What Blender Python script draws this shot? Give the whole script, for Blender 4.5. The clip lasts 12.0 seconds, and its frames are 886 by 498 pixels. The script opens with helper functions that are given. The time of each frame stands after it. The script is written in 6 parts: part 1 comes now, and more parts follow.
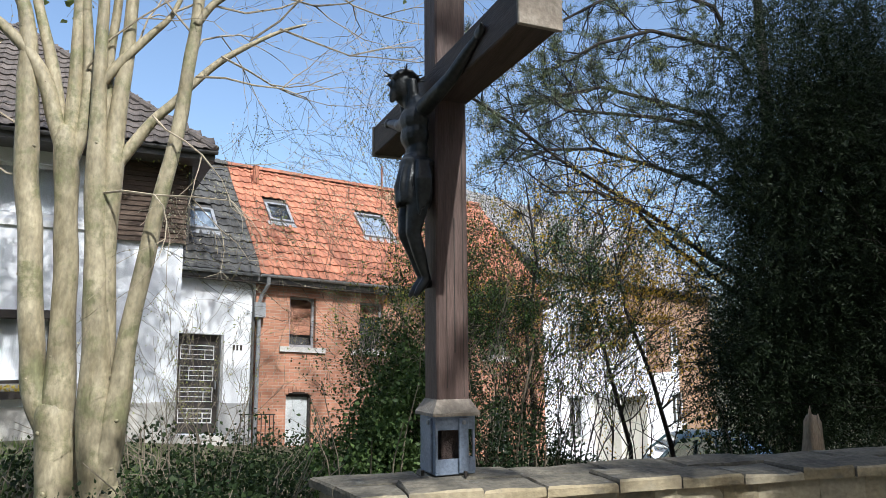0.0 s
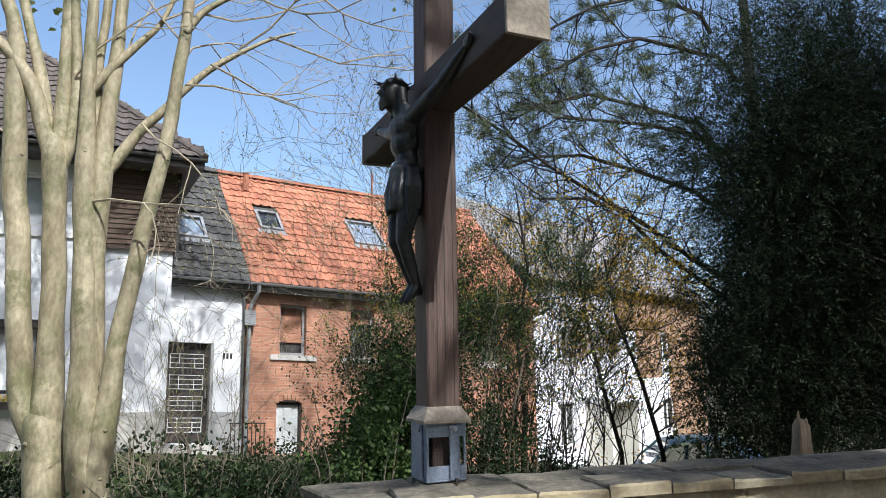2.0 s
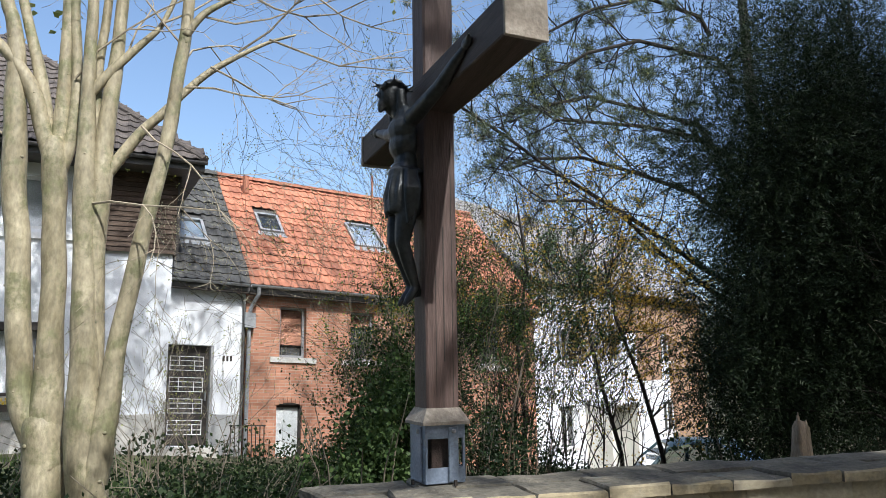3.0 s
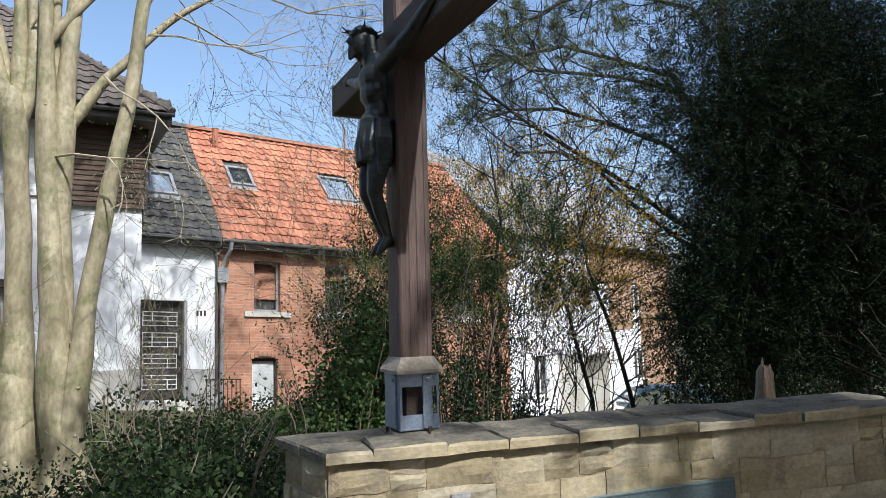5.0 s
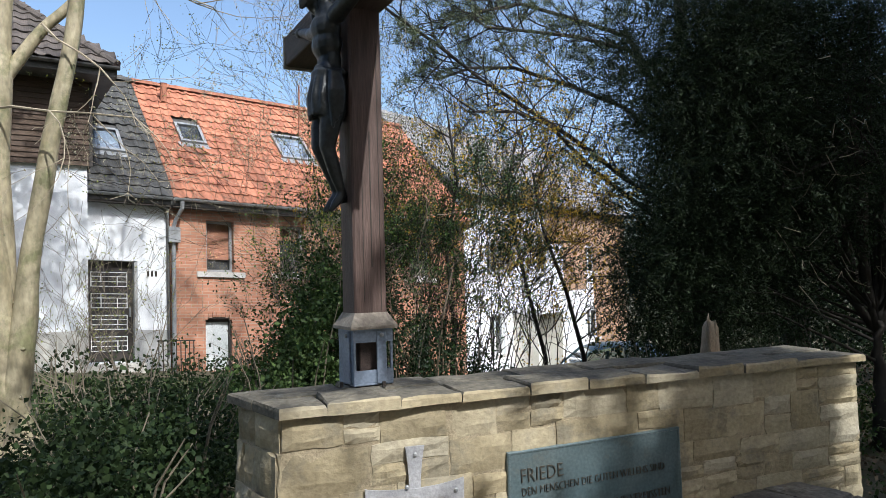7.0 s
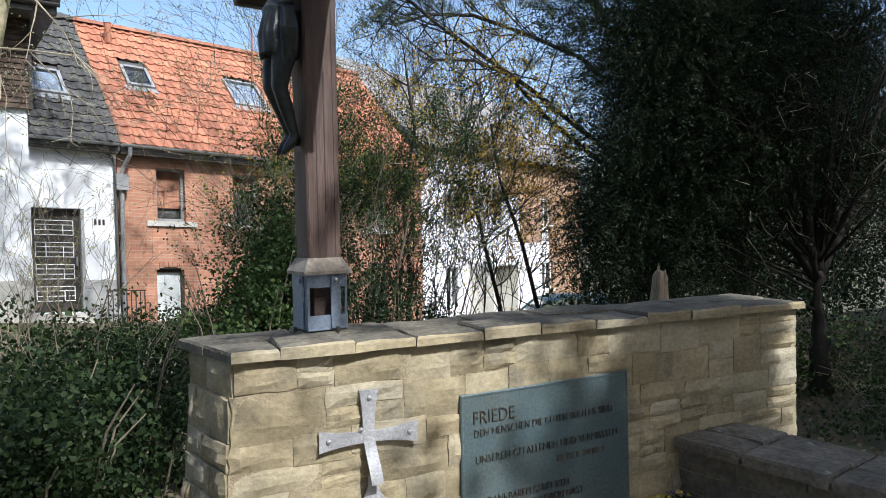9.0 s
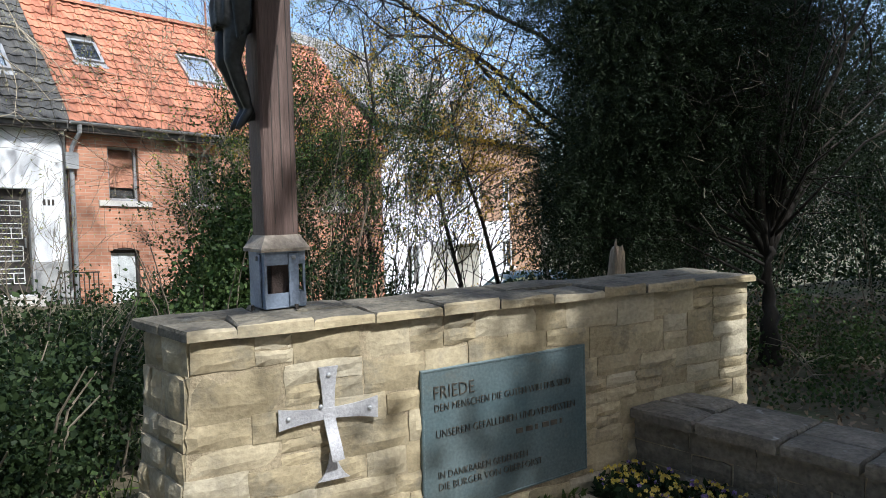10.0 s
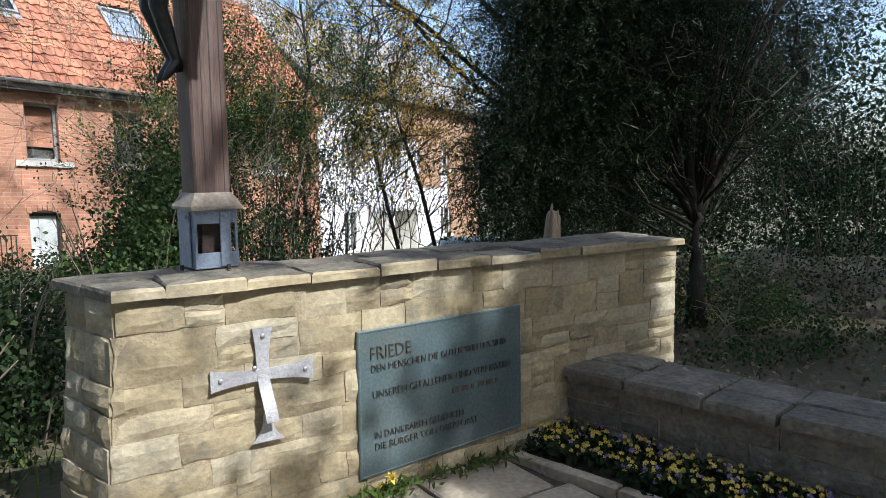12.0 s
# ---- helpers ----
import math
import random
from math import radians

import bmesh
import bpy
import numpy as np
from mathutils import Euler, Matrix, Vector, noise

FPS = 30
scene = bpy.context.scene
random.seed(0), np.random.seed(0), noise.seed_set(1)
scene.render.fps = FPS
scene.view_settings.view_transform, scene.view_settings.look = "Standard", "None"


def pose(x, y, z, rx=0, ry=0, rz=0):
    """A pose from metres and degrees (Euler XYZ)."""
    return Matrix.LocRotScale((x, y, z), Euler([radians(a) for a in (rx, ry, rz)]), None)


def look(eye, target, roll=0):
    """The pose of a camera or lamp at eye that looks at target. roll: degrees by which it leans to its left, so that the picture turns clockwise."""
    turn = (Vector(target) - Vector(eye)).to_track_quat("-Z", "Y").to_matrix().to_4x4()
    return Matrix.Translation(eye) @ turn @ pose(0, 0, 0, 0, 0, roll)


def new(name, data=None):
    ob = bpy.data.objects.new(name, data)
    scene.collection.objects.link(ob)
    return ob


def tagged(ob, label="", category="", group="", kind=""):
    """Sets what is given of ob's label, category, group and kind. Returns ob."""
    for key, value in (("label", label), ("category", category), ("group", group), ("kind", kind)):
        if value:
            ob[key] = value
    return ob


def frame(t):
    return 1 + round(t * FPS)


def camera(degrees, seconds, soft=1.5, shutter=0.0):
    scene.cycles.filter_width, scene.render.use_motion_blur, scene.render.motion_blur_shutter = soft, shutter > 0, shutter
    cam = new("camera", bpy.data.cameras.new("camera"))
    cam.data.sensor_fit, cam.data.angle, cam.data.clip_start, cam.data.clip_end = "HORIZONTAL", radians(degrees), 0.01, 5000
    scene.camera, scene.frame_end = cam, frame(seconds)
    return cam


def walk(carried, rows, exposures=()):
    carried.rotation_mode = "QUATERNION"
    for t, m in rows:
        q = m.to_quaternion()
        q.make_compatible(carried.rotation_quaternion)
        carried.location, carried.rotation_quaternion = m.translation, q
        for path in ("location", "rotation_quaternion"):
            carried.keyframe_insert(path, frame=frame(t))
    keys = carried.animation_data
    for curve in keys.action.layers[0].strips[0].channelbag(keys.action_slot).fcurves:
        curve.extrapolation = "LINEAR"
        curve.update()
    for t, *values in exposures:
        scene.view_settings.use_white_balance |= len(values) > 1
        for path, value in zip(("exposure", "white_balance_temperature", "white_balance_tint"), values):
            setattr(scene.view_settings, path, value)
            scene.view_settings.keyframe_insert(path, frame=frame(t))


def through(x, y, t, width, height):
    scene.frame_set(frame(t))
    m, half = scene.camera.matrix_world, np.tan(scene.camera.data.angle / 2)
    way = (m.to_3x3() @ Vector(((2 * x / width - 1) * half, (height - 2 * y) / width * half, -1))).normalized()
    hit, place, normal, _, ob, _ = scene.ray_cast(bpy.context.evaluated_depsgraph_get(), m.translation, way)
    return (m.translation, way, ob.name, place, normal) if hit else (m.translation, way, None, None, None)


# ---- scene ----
cam = camera(65.1, 12.0, soft=0.6)
PATH = [
    (0, (-1.362, -2.664, 1.544), (-0.829, -0.76, 1.844), -0.4),
    (0.5, (-1.36, -2.668, 1.545), (-0.822, -0.766, 1.849), -0.8),
    (1, (-1.358, -2.67, 1.543), (-0.821, -0.769, 1.859), -0.7),
    (1.5, (-1.362, -2.678, 1.544), (-0.822, -0.779, 1.863), -0.7),
    (2, (-1.362, -2.676, 1.545), (-0.804, -0.782, 1.864), -0.8),
    (2.5, (-1.359, -2.678, 1.543), (-0.804, -0.786, 1.877), -0.8),
    (4.5, (-1.353, -2.676, 1.532), (-0.754, -0.782, 1.764), -1.4),
    (5, (-1.348, -2.672, 1.526), (-0.718, -0.784, 1.718), -1.5),
    (5.5, (-1.346, -2.675, 1.521), (-0.692, -0.792, 1.685), -1.3),
    (6, (-1.343, -2.668, 1.516), (-0.664, -0.792, 1.659), -1.4),
    (6.5, (-1.333, -2.655, 1.507), (-0.618, -0.791, 1.615), -1.7),
    (7, (-1.333, -2.665, 1.504), (-0.587, -0.811, 1.581), -1.6),
    (9, (-1.32, -2.653, 1.473), (-0.464, -0.847, 1.411), -1.1),
    (9.5, (-1.318, -2.659, 1.463), (-0.425, -0.872, 1.369), -1.0),
    (10, (-1.308, -2.654, 1.46), (-0.356, -0.9, 1.335), -1.4),
    (10.5, (-1.311, -2.654, 1.452), (-0.321, -0.922, 1.311), -1.2),
    (11, (-1.306, -2.644, 1.443), (-0.279, -0.937, 1.263), -0.9),
    (11.5, (-1.306, -2.644, 1.434), (-0.22, -0.976, 1.233), -0.7),
    (12, (-1.298, -2.637, 1.428), (-0.198, -0.982, 1.206), -0.6),
]
walk(cam, [(t, look(eye, target, roll)) for t, eye, target, roll in PATH],
     exposures=((0.0, 0.66, 6080, 8), (4.5, 0.61, 6080, 8), (7.0, 0.62, 6080, 8), (9.0, 0.74, 6000, 8), (12.0, 0.96, 6000, 8)))

# ---- light ----
SUN_AZ, SUN_EL = 16.0, 47.0          # degrees from -y towards +x, and above the horizon
TO_SUN = Vector((math.sin(radians(SUN_AZ)) * math.cos(radians(SUN_EL)),
                 -math.cos(radians(SUN_AZ)) * math.cos(radians(SUN_EL)), math.sin(radians(SUN_EL))))
world = bpy.data.worlds.new("world")
scene.world = world
world.use_nodes = True
wt = world.node_tree
sky = wt.nodes.new("ShaderNodeTexSky")
sky.sky_type = "NISHITA"
sky.sun_disc = False
sky.sun_elevation = radians(SUN_EL)
sky.sun_rotation = radians(180 - SUN_AZ)
sky.air_density, sky.dust_density, sky.ozone_density = 1.0, 2.6, 1.0
wt.links.new(sky.outputs[0], wt.nodes["Background"].inputs[0])
wt.nodes["Background"].inputs[1].default_value = 0.15
sun = new("sun", bpy.data.lights.new("sun", "SUN"))
sun.data.energy = 3.7
sun.data.angle = radians(0.55)
sun.data.color = (1.0, 0.965, 0.91)
sun.matrix_world = look((0, 0, 0), tuple(-TO_SUN))

RNG = np.random.default_rng(7)


# ---- materials ----
def surface(name, c1, c2, scale=6.0, rough=0.8, bump=0.2, fine=60.0, metal=0.0, c3=None, c3_scale=2.0, c3_cover=0.55,
            vary=0.0, island=0.0, stretch=(1, 1, 1), spec=0.5, tint=None, grit=0.22):
    """Two-scale noise colour with fine relief; c3: patches of stain or lichen; vary: by object; island: by mesh island."""
    m = bpy.data.materials.new(name)
    m.use_nodes = True
    nt = m.node_tree
    n, l = nt.nodes, nt.links
    b = n["Principled BSDF"]
    geo = n.new("ShaderNodeNewGeometry")
    mp = n.new("ShaderNodeMapping")
    mp.inputs["Scale"].default_value = stretch
    l.new(geo.outputs["Position"], mp.inputs["Vector"])
    n1 = n.new("ShaderNodeTexNoise")
    n1.inputs["Scale"].default_value, n1.inputs["Detail"].default_value, n1.inputs["Roughness"].default_value = scale, 6, 0.62
    l.new(mp.outputs[0], n1.inputs["Vector"])
    r1 = n.new("ShaderNodeValToRGB")
    r1.color_ramp.elements[0].position, r1.color_ramp.elements[1].position = 0.32, 0.68
    r1.color_ramp.elements[0].color, r1.color_ramp.elements[1].color = (*c1, 1), (*c2, 1)
    l.new(n1.outputs["Fac"], r1.inputs[0])
    col = r1.outputs[0]
    n2 = n.new("ShaderNodeTexNoise")
    n2.inputs["Scale"].default_value, n2.inputs["Detail"].default_value = fine, 4
    l.new(mp.outputs[0], n2.inputs["Vector"])
    grain = n.new("ShaderNodeMapRange")
    grain.inputs[1].default_value, grain.inputs[2].default_value = 0.25, 0.75
    grain.inputs[3].default_value, grain.inputs[4].default_value = 1 - grit, 1 + grit
    l.new(n2.outputs["Fac"], grain.inputs[0])
    fac = grain.outputs[0]
    for amount, source in ((vary, "o"), (island, "i")):
        if amount:
            rnd = n.new("ShaderNodeObjectInfo").outputs["Random"] if source == "o" else geo.outputs["Random Per Island"]
            mr = n.new("ShaderNodeMapRange")
            mr.inputs[3].default_value, mr.inputs[4].default_value = 1 - amount, 1 + amount
            l.new(rnd, mr.inputs[0])
            mul = n.new("ShaderNodeMath")
            mul.operation = "MULTIPLY"
            l.new(fac, mul.inputs[0]), l.new(mr.outputs[0], mul.inputs[1])
            fac = mul.outputs[0]
    if c3:
        n3 = n.new("ShaderNodeTexNoise")
        n3.inputs["Scale"].default_value, n3.inputs["Detail"].default_value = c3_scale, 8
        n3.inputs["Roughness"].default_value = 0.7
        off = n.new("ShaderNodeVectorMath")
        off.inputs[1].default_value = (17.3, 4.1, 9.7)
        l.new(geo.outputs["Position"], off.inputs[0]), l.new(off.outputs[0], n3.inputs["Vector"])
        r3 = n.new("ShaderNodeMapRange")
        r3.inputs[1].default_value, r3.inputs[2].default_value = c3_cover, c3_cover + 0.12
        l.new(n3.outputs["Fac"], r3.inputs[0])
        mx = n.new("ShaderNodeMix")
        mx.data_type = "RGBA"
        mx.inputs[7].default_value = (*c3, 1)
        l.new(r3.outputs[0], mx.inputs[0]), l.new(col, mx.inputs[6])
        col = mx.outputs[2]
    if tint:
        pick = n.new("ShaderNodeMapRange")
        pick.inputs[1].default_value, pick.inputs[2].default_value, pick.inputs[4].default_value = 0.45, 1.0, 0.85
        l.new(n.new("ShaderNodeObjectInfo").outputs["Random"], pick.inputs[0])
        mt = n.new("ShaderNodeMix")
        mt.data_type = "RGBA"
        mt.inputs[7].default_value = (*tint, 1)
        l.new(pick.outputs[0], mt.inputs[0]), l.new(col, mt.inputs[6])
        col = mt.outputs[2]
    vm = n.new("ShaderNodeVectorMath")
    vm.operation = "SCALE"
    l.new(col, vm.inputs[0]), l.new(fac, vm.inputs["Scale"])
    l.new(vm.outputs[0], b.inputs["Base Color"])
    b.inputs["Roughness"].default_value, b.inputs["Metallic"].default_value = rough, metal
    b.inputs["Specular IOR Level"].default_value = spec
    if bump:
        bp = n.new("ShaderNodeBump")
        bp.inputs["Strength"].default_value, bp.inputs["Distance"].default_value = min(1, bump), 0.01
        add = n.new("ShaderNodeMath")
        l.new(n1.outputs["Fac"], add.inputs[0]), l.new(n2.outputs["Fac"], add.inputs[1])
        l.new(add.outputs[0], bp.inputs["Height"]), l.new(bp.outputs[0], b.inputs["Normal"])
    return m


def foliage(name, c1, c2, through=0.35, rough=0.55):
    """Leaves: colour by leaf, some light passing through."""
    m = bpy.data.materials.new(name)
    m.use_nodes = True
    nt = m.node_tree
    n, l = nt.nodes, nt.links
    b, out = n["Principled BSDF"], n["Material Output"]
    geo = n.new("ShaderNodeNewGeometry")
    ramp = n.new("ShaderNodeValToRGB")
    ramp.color_ramp.elements[0].color, ramp.color_ramp.elements[1].color = (*c1, 1), (*c2, 1)
    l.new(geo.outputs["Random Per Island"], ramp.inputs[0])
    l.new(ramp.outputs[0], b.inputs["Base Color"])
    b.inputs["Roughness"].default_value = rough
    b.inputs["Specular IOR Level"].default_value = 0.22
    tr = n.new("ShaderNodeBsdfTranslucent")
    l.new(ramp.outputs[0], tr.inputs[0])
    mix = n.new("ShaderNodeMixShader")
    mix.inputs[0].default_value = through
    l.new(b.outputs[0], mix.inputs[1]), l.new(tr.outputs[0], mix.inputs[2])
    l.new(mix.outputs[0], out.inputs[0])
    return m


def brickwork(name, c1, c2, mortar, origin, rz):
    """Courses of bricks 240 by 71 mm on an upright wall."""
    m = bpy.data.materials.new(name)
    m.use_nodes = True
    nt = m.node_tree
    n, l = nt.nodes, nt.links
    b = n["Principled BSDF"]
    geo = n.new("ShaderNodeNewGeometry")
    sub = n.new("ShaderNodeVectorMath")
    sub.operation = "SUBTRACT"
    sub.inputs[1].default_value = origin
    l.new(geo.outputs["Position"], sub.inputs[0])
    rot = n.new("ShaderNodeVectorRotate")
    rot.rotation_type = "Z_AXIS"
    rot.inputs["Angle"].default_value = -rz
    l.new(sub.outputs[0], rot.inputs["Vector"])
    sep, com = n.new("ShaderNodeSeparateXYZ"), n.new("ShaderNodeCombineXYZ")
    l.new(rot.outputs[0], sep.inputs[0])
    tilt = n.new("ShaderNodeMath")
    tilt.operation = "MULTIPLY_ADD"
    tilt.inputs[1].default_value = 0.05
    l.new(sep.outputs[0], tilt.inputs[0]), l.new(sep.outputs[2], tilt.inputs[2])
    l.new(sep.outputs[0], com.inputs[0]), l.new(tilt.outputs[0], com.inputs[1])
    bt = n.new("ShaderNodeTexBrick")
    bt.inputs["Color1"].default_value, bt.inputs["Color2"].default_value = (*c1, 1), (*c2, 1)
    bt.inputs["Mortar"].default_value = (*mortar, 1)
    bt.inputs["Scale"].default_value, bt.inputs["Mortar Size"].default_value = 1.0, 0.006
    bt.inputs["Brick Width"].default_value, bt.inputs["Row Height"].default_value = 0.25, 0.075
    l.new(com.outputs[0], bt.inputs["Vector"])
    ns = n.new("ShaderNodeTexNoise")
    ns.inputs["Scale"].default_value, ns.inputs["Detail"].default_value = 1.6, 7
    l.new(geo.outputs["Position"], ns.inputs["Vector"])
    mr = n.new("ShaderNodeMapRange")
    mr.inputs[1].default_value, mr.inputs[2].default_value, mr.inputs[3].default_value, mr.inputs[4].default_value = 0.3, 0.7, 0.72, 1.2
    l.new(ns.outputs["Fac"], mr.inputs[0])
    vm = n.new("ShaderNodeVectorMath")
    vm.operation = "SCALE"
    l.new(bt.outputs["Color"], vm.inputs[0]), l.new(mr.outputs[0], vm.inputs["Scale"])
    l.new(vm.outputs[0], b.inputs["Base Color"])
    b.inputs["Roughness"].default_value = 0.85
    bp = n.new("ShaderNodeBump")
    bp.inputs["Strength"].default_value, bp.inputs["Distance"].default_value, bp.invert = 0.6, 0.008, True
    l.new(bt.outputs["Fac"], bp.inputs["Height"]), l.new(bp.outputs[0], b.inputs["Normal"])
    return m


HO, HAZ, FALL = Vector((-2.85, 13.6, 0)), 78.3, 0.05
M_STONE = surface("sandstone", (0.29, 0.236, 0.140), (0.45, 0.378, 0.245), 3.2, 0.92, 0.45, 40, c3=(0.235, 0.205, 0.145), c3_scale=4.2, c3_cover=0.50, vary=0.26, tint=(0.30, 0.27, 0.205), grit=0.2, stretch=(1, 1, 1.35))
# slab colour: weathered and lichened, and lowered further for the tree shade on it
M_STONE_CAP = surface("sandstone_slab", (0.085, 0.077, 0.060), (0.185, 0.163, 0.122), 7, 0.92, 0.9, 40, grit=0.35, c3=(0.24, 0.235, 0.20), c3_scale=9, c3_cover=0.60, vary=0.18)
M_STONE_LOW = surface("weathered_stone", (0.10, 0.09, 0.071), (0.215, 0.19, 0.15), 6, 0.92, 0.9, 40, grit=0.35, c3=(0.31, 0.31, 0.28), c3_scale=11, c3_cover=0.6, vary=0.18)
M_MORTAR = surface("mortar", (0.25, 0.205, 0.135), (0.36, 0.30, 0.20), 12, 0.95, 0.5, 90)
M_SLAB = surface("paving", (0.30, 0.25, 0.19), (0.42, 0.36, 0.28), 4, 0.9, 0.4, 40, c3=(0.20, 0.18, 0.13), c3_scale=6, vary=0.12)
M_WOOD = surface("oak_post", (0.055, 0.033, 0.028), (0.135, 0.088, 0.074), 4, 0.62, 0.35, 30, stretch=(7, 7, 0.6))
# same oak with level grain, darkened to carry the shade under the beam
M_WOOD_SHADED = surface("shaded_oak", (0.036, 0.024, 0.020), (0.085, 0.058, 0.048), 4, 0.62, 0.35, 30, stretch=(7, 0.6, 7))
M_ENDGRAIN = surface("weathered_end_grain", (0.24, 0.20, 0.16), (0.40, 0.35, 0.29), 9, 0.8, 0.4, 60)
M_DRIP = surface("weathered_board", (0.20, 0.17, 0.14), (0.38, 0.33, 0.27), 8, 0.85, 0.5, 60)
M_STEEL = surface("blue_grey_steel", (0.17, 0.21, 0.28), (0.25, 0.30, 0.385), 7, 0.5, 0.15, 80, metal=0.25, c3=(0.16, 0.13, 0.11), c3_scale=9, c3_cover=0.64)
M_IRON = surface("galvanised_iron", (0.31, 0.31, 0.33), (0.46, 0.46, 0.48), 9, 0.55, 0.2, 90, metal=0.3, c3=(0.25, 0.20, 0.17), c3_scale=14, c3_cover=0.63)
M_BRONZE = surface("corpus_bronze", (0.028, 0.030, 0.032), (0.060, 0.064, 0.066), 9, 0.42, 0.2, 60, metal=0.55)
M_PLAQUE = surface("plaque_bronze", (0.094, 0.146, 0.166), (0.160, 0.202, 0.208), 3, 0.33, 0.08, 70, metal=0.4, c3=(0.18, 0.185, 0.16), c3_scale=2.2, c3_cover=0.56)
M_LETTER = surface("letter_bronze", (0.07, 0.064, 0.054), (0.12, 0.11, 0.092), 9, 0.42, 0.1, 80, metal=0.5)
M_BARK = surface("pale_bark", (0.21, 0.178, 0.105), (0.45, 0.392, 0.265), 4, 0.6, 0.5, 28, grit=0.3, c3=(0.19, 0.185, 0.095), c3_scale=3.4, c3_cover=0.50, stretch=(1, 1, 0.45))
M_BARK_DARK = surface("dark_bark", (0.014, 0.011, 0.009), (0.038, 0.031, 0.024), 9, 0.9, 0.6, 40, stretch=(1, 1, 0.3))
M_TWIG = surface("twig", (0.13, 0.108, 0.075), (0.25, 0.21, 0.155), 6, 0.85, 0.0, 30)
M_TWIG_PALE = surface("pale_twig", (0.27, 0.225, 0.16), (0.40, 0.345, 0.25), 6, 0.85, 0.0, 30)
M_RENDER = surface("white_render", (0.74, 0.755, 0.78), (0.82, 0.83, 0.85), 1.2, 0.9, 0.25, 70)
M_RENDER_GREY = surface("grey_plinth_render", (0.34, 0.34, 0.34), (0.44, 0.44, 0.43), 2, 0.9, 0.3, 60)
M_RENDER_CREAM = surface("cream_render", (0.66, 0.63, 0.55), (0.78, 0.75, 0.68), 1.2, 0.9, 0.25, 60)
M_BRICK = brickwork("red_brick", (0.48, 0.235, 0.145), (0.40, 0.175, 0.105), (0.42, 0.32, 0.25), tuple(HO), radians(90 - HAZ))
M_BRICK_B = brickwork("brown_brick", (0.34, 0.20, 0.11), (0.26, 0.15, 0.085), (0.30, 0.25, 0.19), (9, 22, 0), radians(90 - 58))
M_TILE = surface("clay_tile", (0.26, 0.098, 0.058), (0.41, 0.172, 0.10), 2.2, 0.8, 0.2, 40, c3=(0.17, 0.075, 0.045), c3_scale=2.4, c3_cover=0.58, vary=0.25, island=0.2)
M_TILE_GREY = surface("grey_tile", (0.042, 0.043, 0.043), (0.082, 0.080, 0.076), 3, 0.88, 0.25, 40, c3=(0.15, 0.145, 0.12), c3_scale=3, vary=0.2, island=0.2)
M_TILE_DARK = surface("dark_roof_tile", (0.06, 0.05, 0.045), (0.12, 0.10, 0.085), 3, 0.8, 0.25, 40, vary=0.2, island=0.25)
M_TILE_FAR = surface("pale_grey_tile", (0.17, 0.165, 0.16), (0.27, 0.265, 0.255), 3, 0.8, 0.25, 40, island=0.2)
M_SHINGLE = surface("brown_cladding", (0.055, 0.034, 0.022), (0.10, 0.064, 0.042), 5, 0.75, 0.3, 40, stretch=(0.5, 0.5, 3), vary=0.2)
M_DARK = surface("dark_stained_wood", (0.022, 0.017, 0.014), (0.045, 0.036, 0.03), 8, 0.6, 0.2, 50)
M_ZINC = surface("zinc", (0.27, 0.28, 0.29), (0.40, 0.41, 0.42), 5, 0.5, 0.1, 60, metal=0.5)
M_GUTTER = surface("dark_gutter", (0.05, 0.05, 0.05), (0.10, 0.095, 0.09), 5, 0.55, 0.1, 60)
M_SILL = surface("pale_sill_stone", (0.45, 0.43, 0.39), (0.58, 0.56, 0.52), 6, 0.85, 0.2, 60)
M_FRAME = surface("grey_window_frame", (0.22, 0.22, 0.23), (0.32, 0.32, 0.33), 8, 0.5, 0.1, 60)
M_WHITE = surface("white_paint", (0.70, 0.70, 0.69), (0.80, 0.80, 0.79), 4, 0.6, 0.1, 60)
M_CURTAIN = surface("net_curtain", (0.60, 0.60, 0.62), (0.75, 0.75, 0.76), 3, 0.9, 0.0, 30, stretch=(12, 12, 0.4))
M_BLIND = surface("brown_roller_blind", (0.20, 0.085, 0.05), (0.27, 0.12, 0.07), 4, 0.8, 0.1, 30)
# near-black sheet behind panes; the shade of the room is in its colour
M_ROOM_SHADE = surface("room_shade", (0.03, 0.028, 0.026), (0.05, 0.047, 0.044), 3, 0.9, 0.0, 30)
# pale blue sheet under roof lights, coloured as the sky reflected in them
M_SKY_REFLECT = surface("sky_reflection_sheet", (0.30, 0.36, 0.44), (0.38, 0.44, 0.52), 3, 0.6, 0.0, 30)
M_TIN = surface("cellar_door_paint", (0.50, 0.53, 0.54), (0.68, 0.70, 0.70), 3, 0.8, 0.2, 50, c3=(0.26, 0.28, 0.27), c3_scale=6, c3_cover=0.56)
M_SOIL = surface("soil", (0.035, 0.026, 0.018), (0.075, 0.058, 0.040), 12, 0.95, 0.6, 60)
M_GROUND = surface("woodland_ground", (0.050, 0.055, 0.024), (0.12, 0.095, 0.06), 1.8, 0.95, 0.7, 25, c3=(0.06, 0.095, 0.030), c3_scale=0.8, c3_cover=0.52)
M_CAR = surface("teal_car_paint", (0.03, 0.065, 0.075), (0.035, 0.075, 0.085), 3, 0.42, 0.0, 60, spec=0.7)
M_RUBBER = surface("rubber", (0.02, 0.02, 0.02), (0.035, 0.035, 0.035), 9, 0.8, 0.1, 60)
# paler than the trunk's own wood: the sun on it is in the colour
M_STUMP = surface("sunlit_wood", (0.20, 0.145, 0.095), (0.42, 0.33, 0.24), 5, 0.85, 0.5, 50, stretch=(3, 3, 0.5))
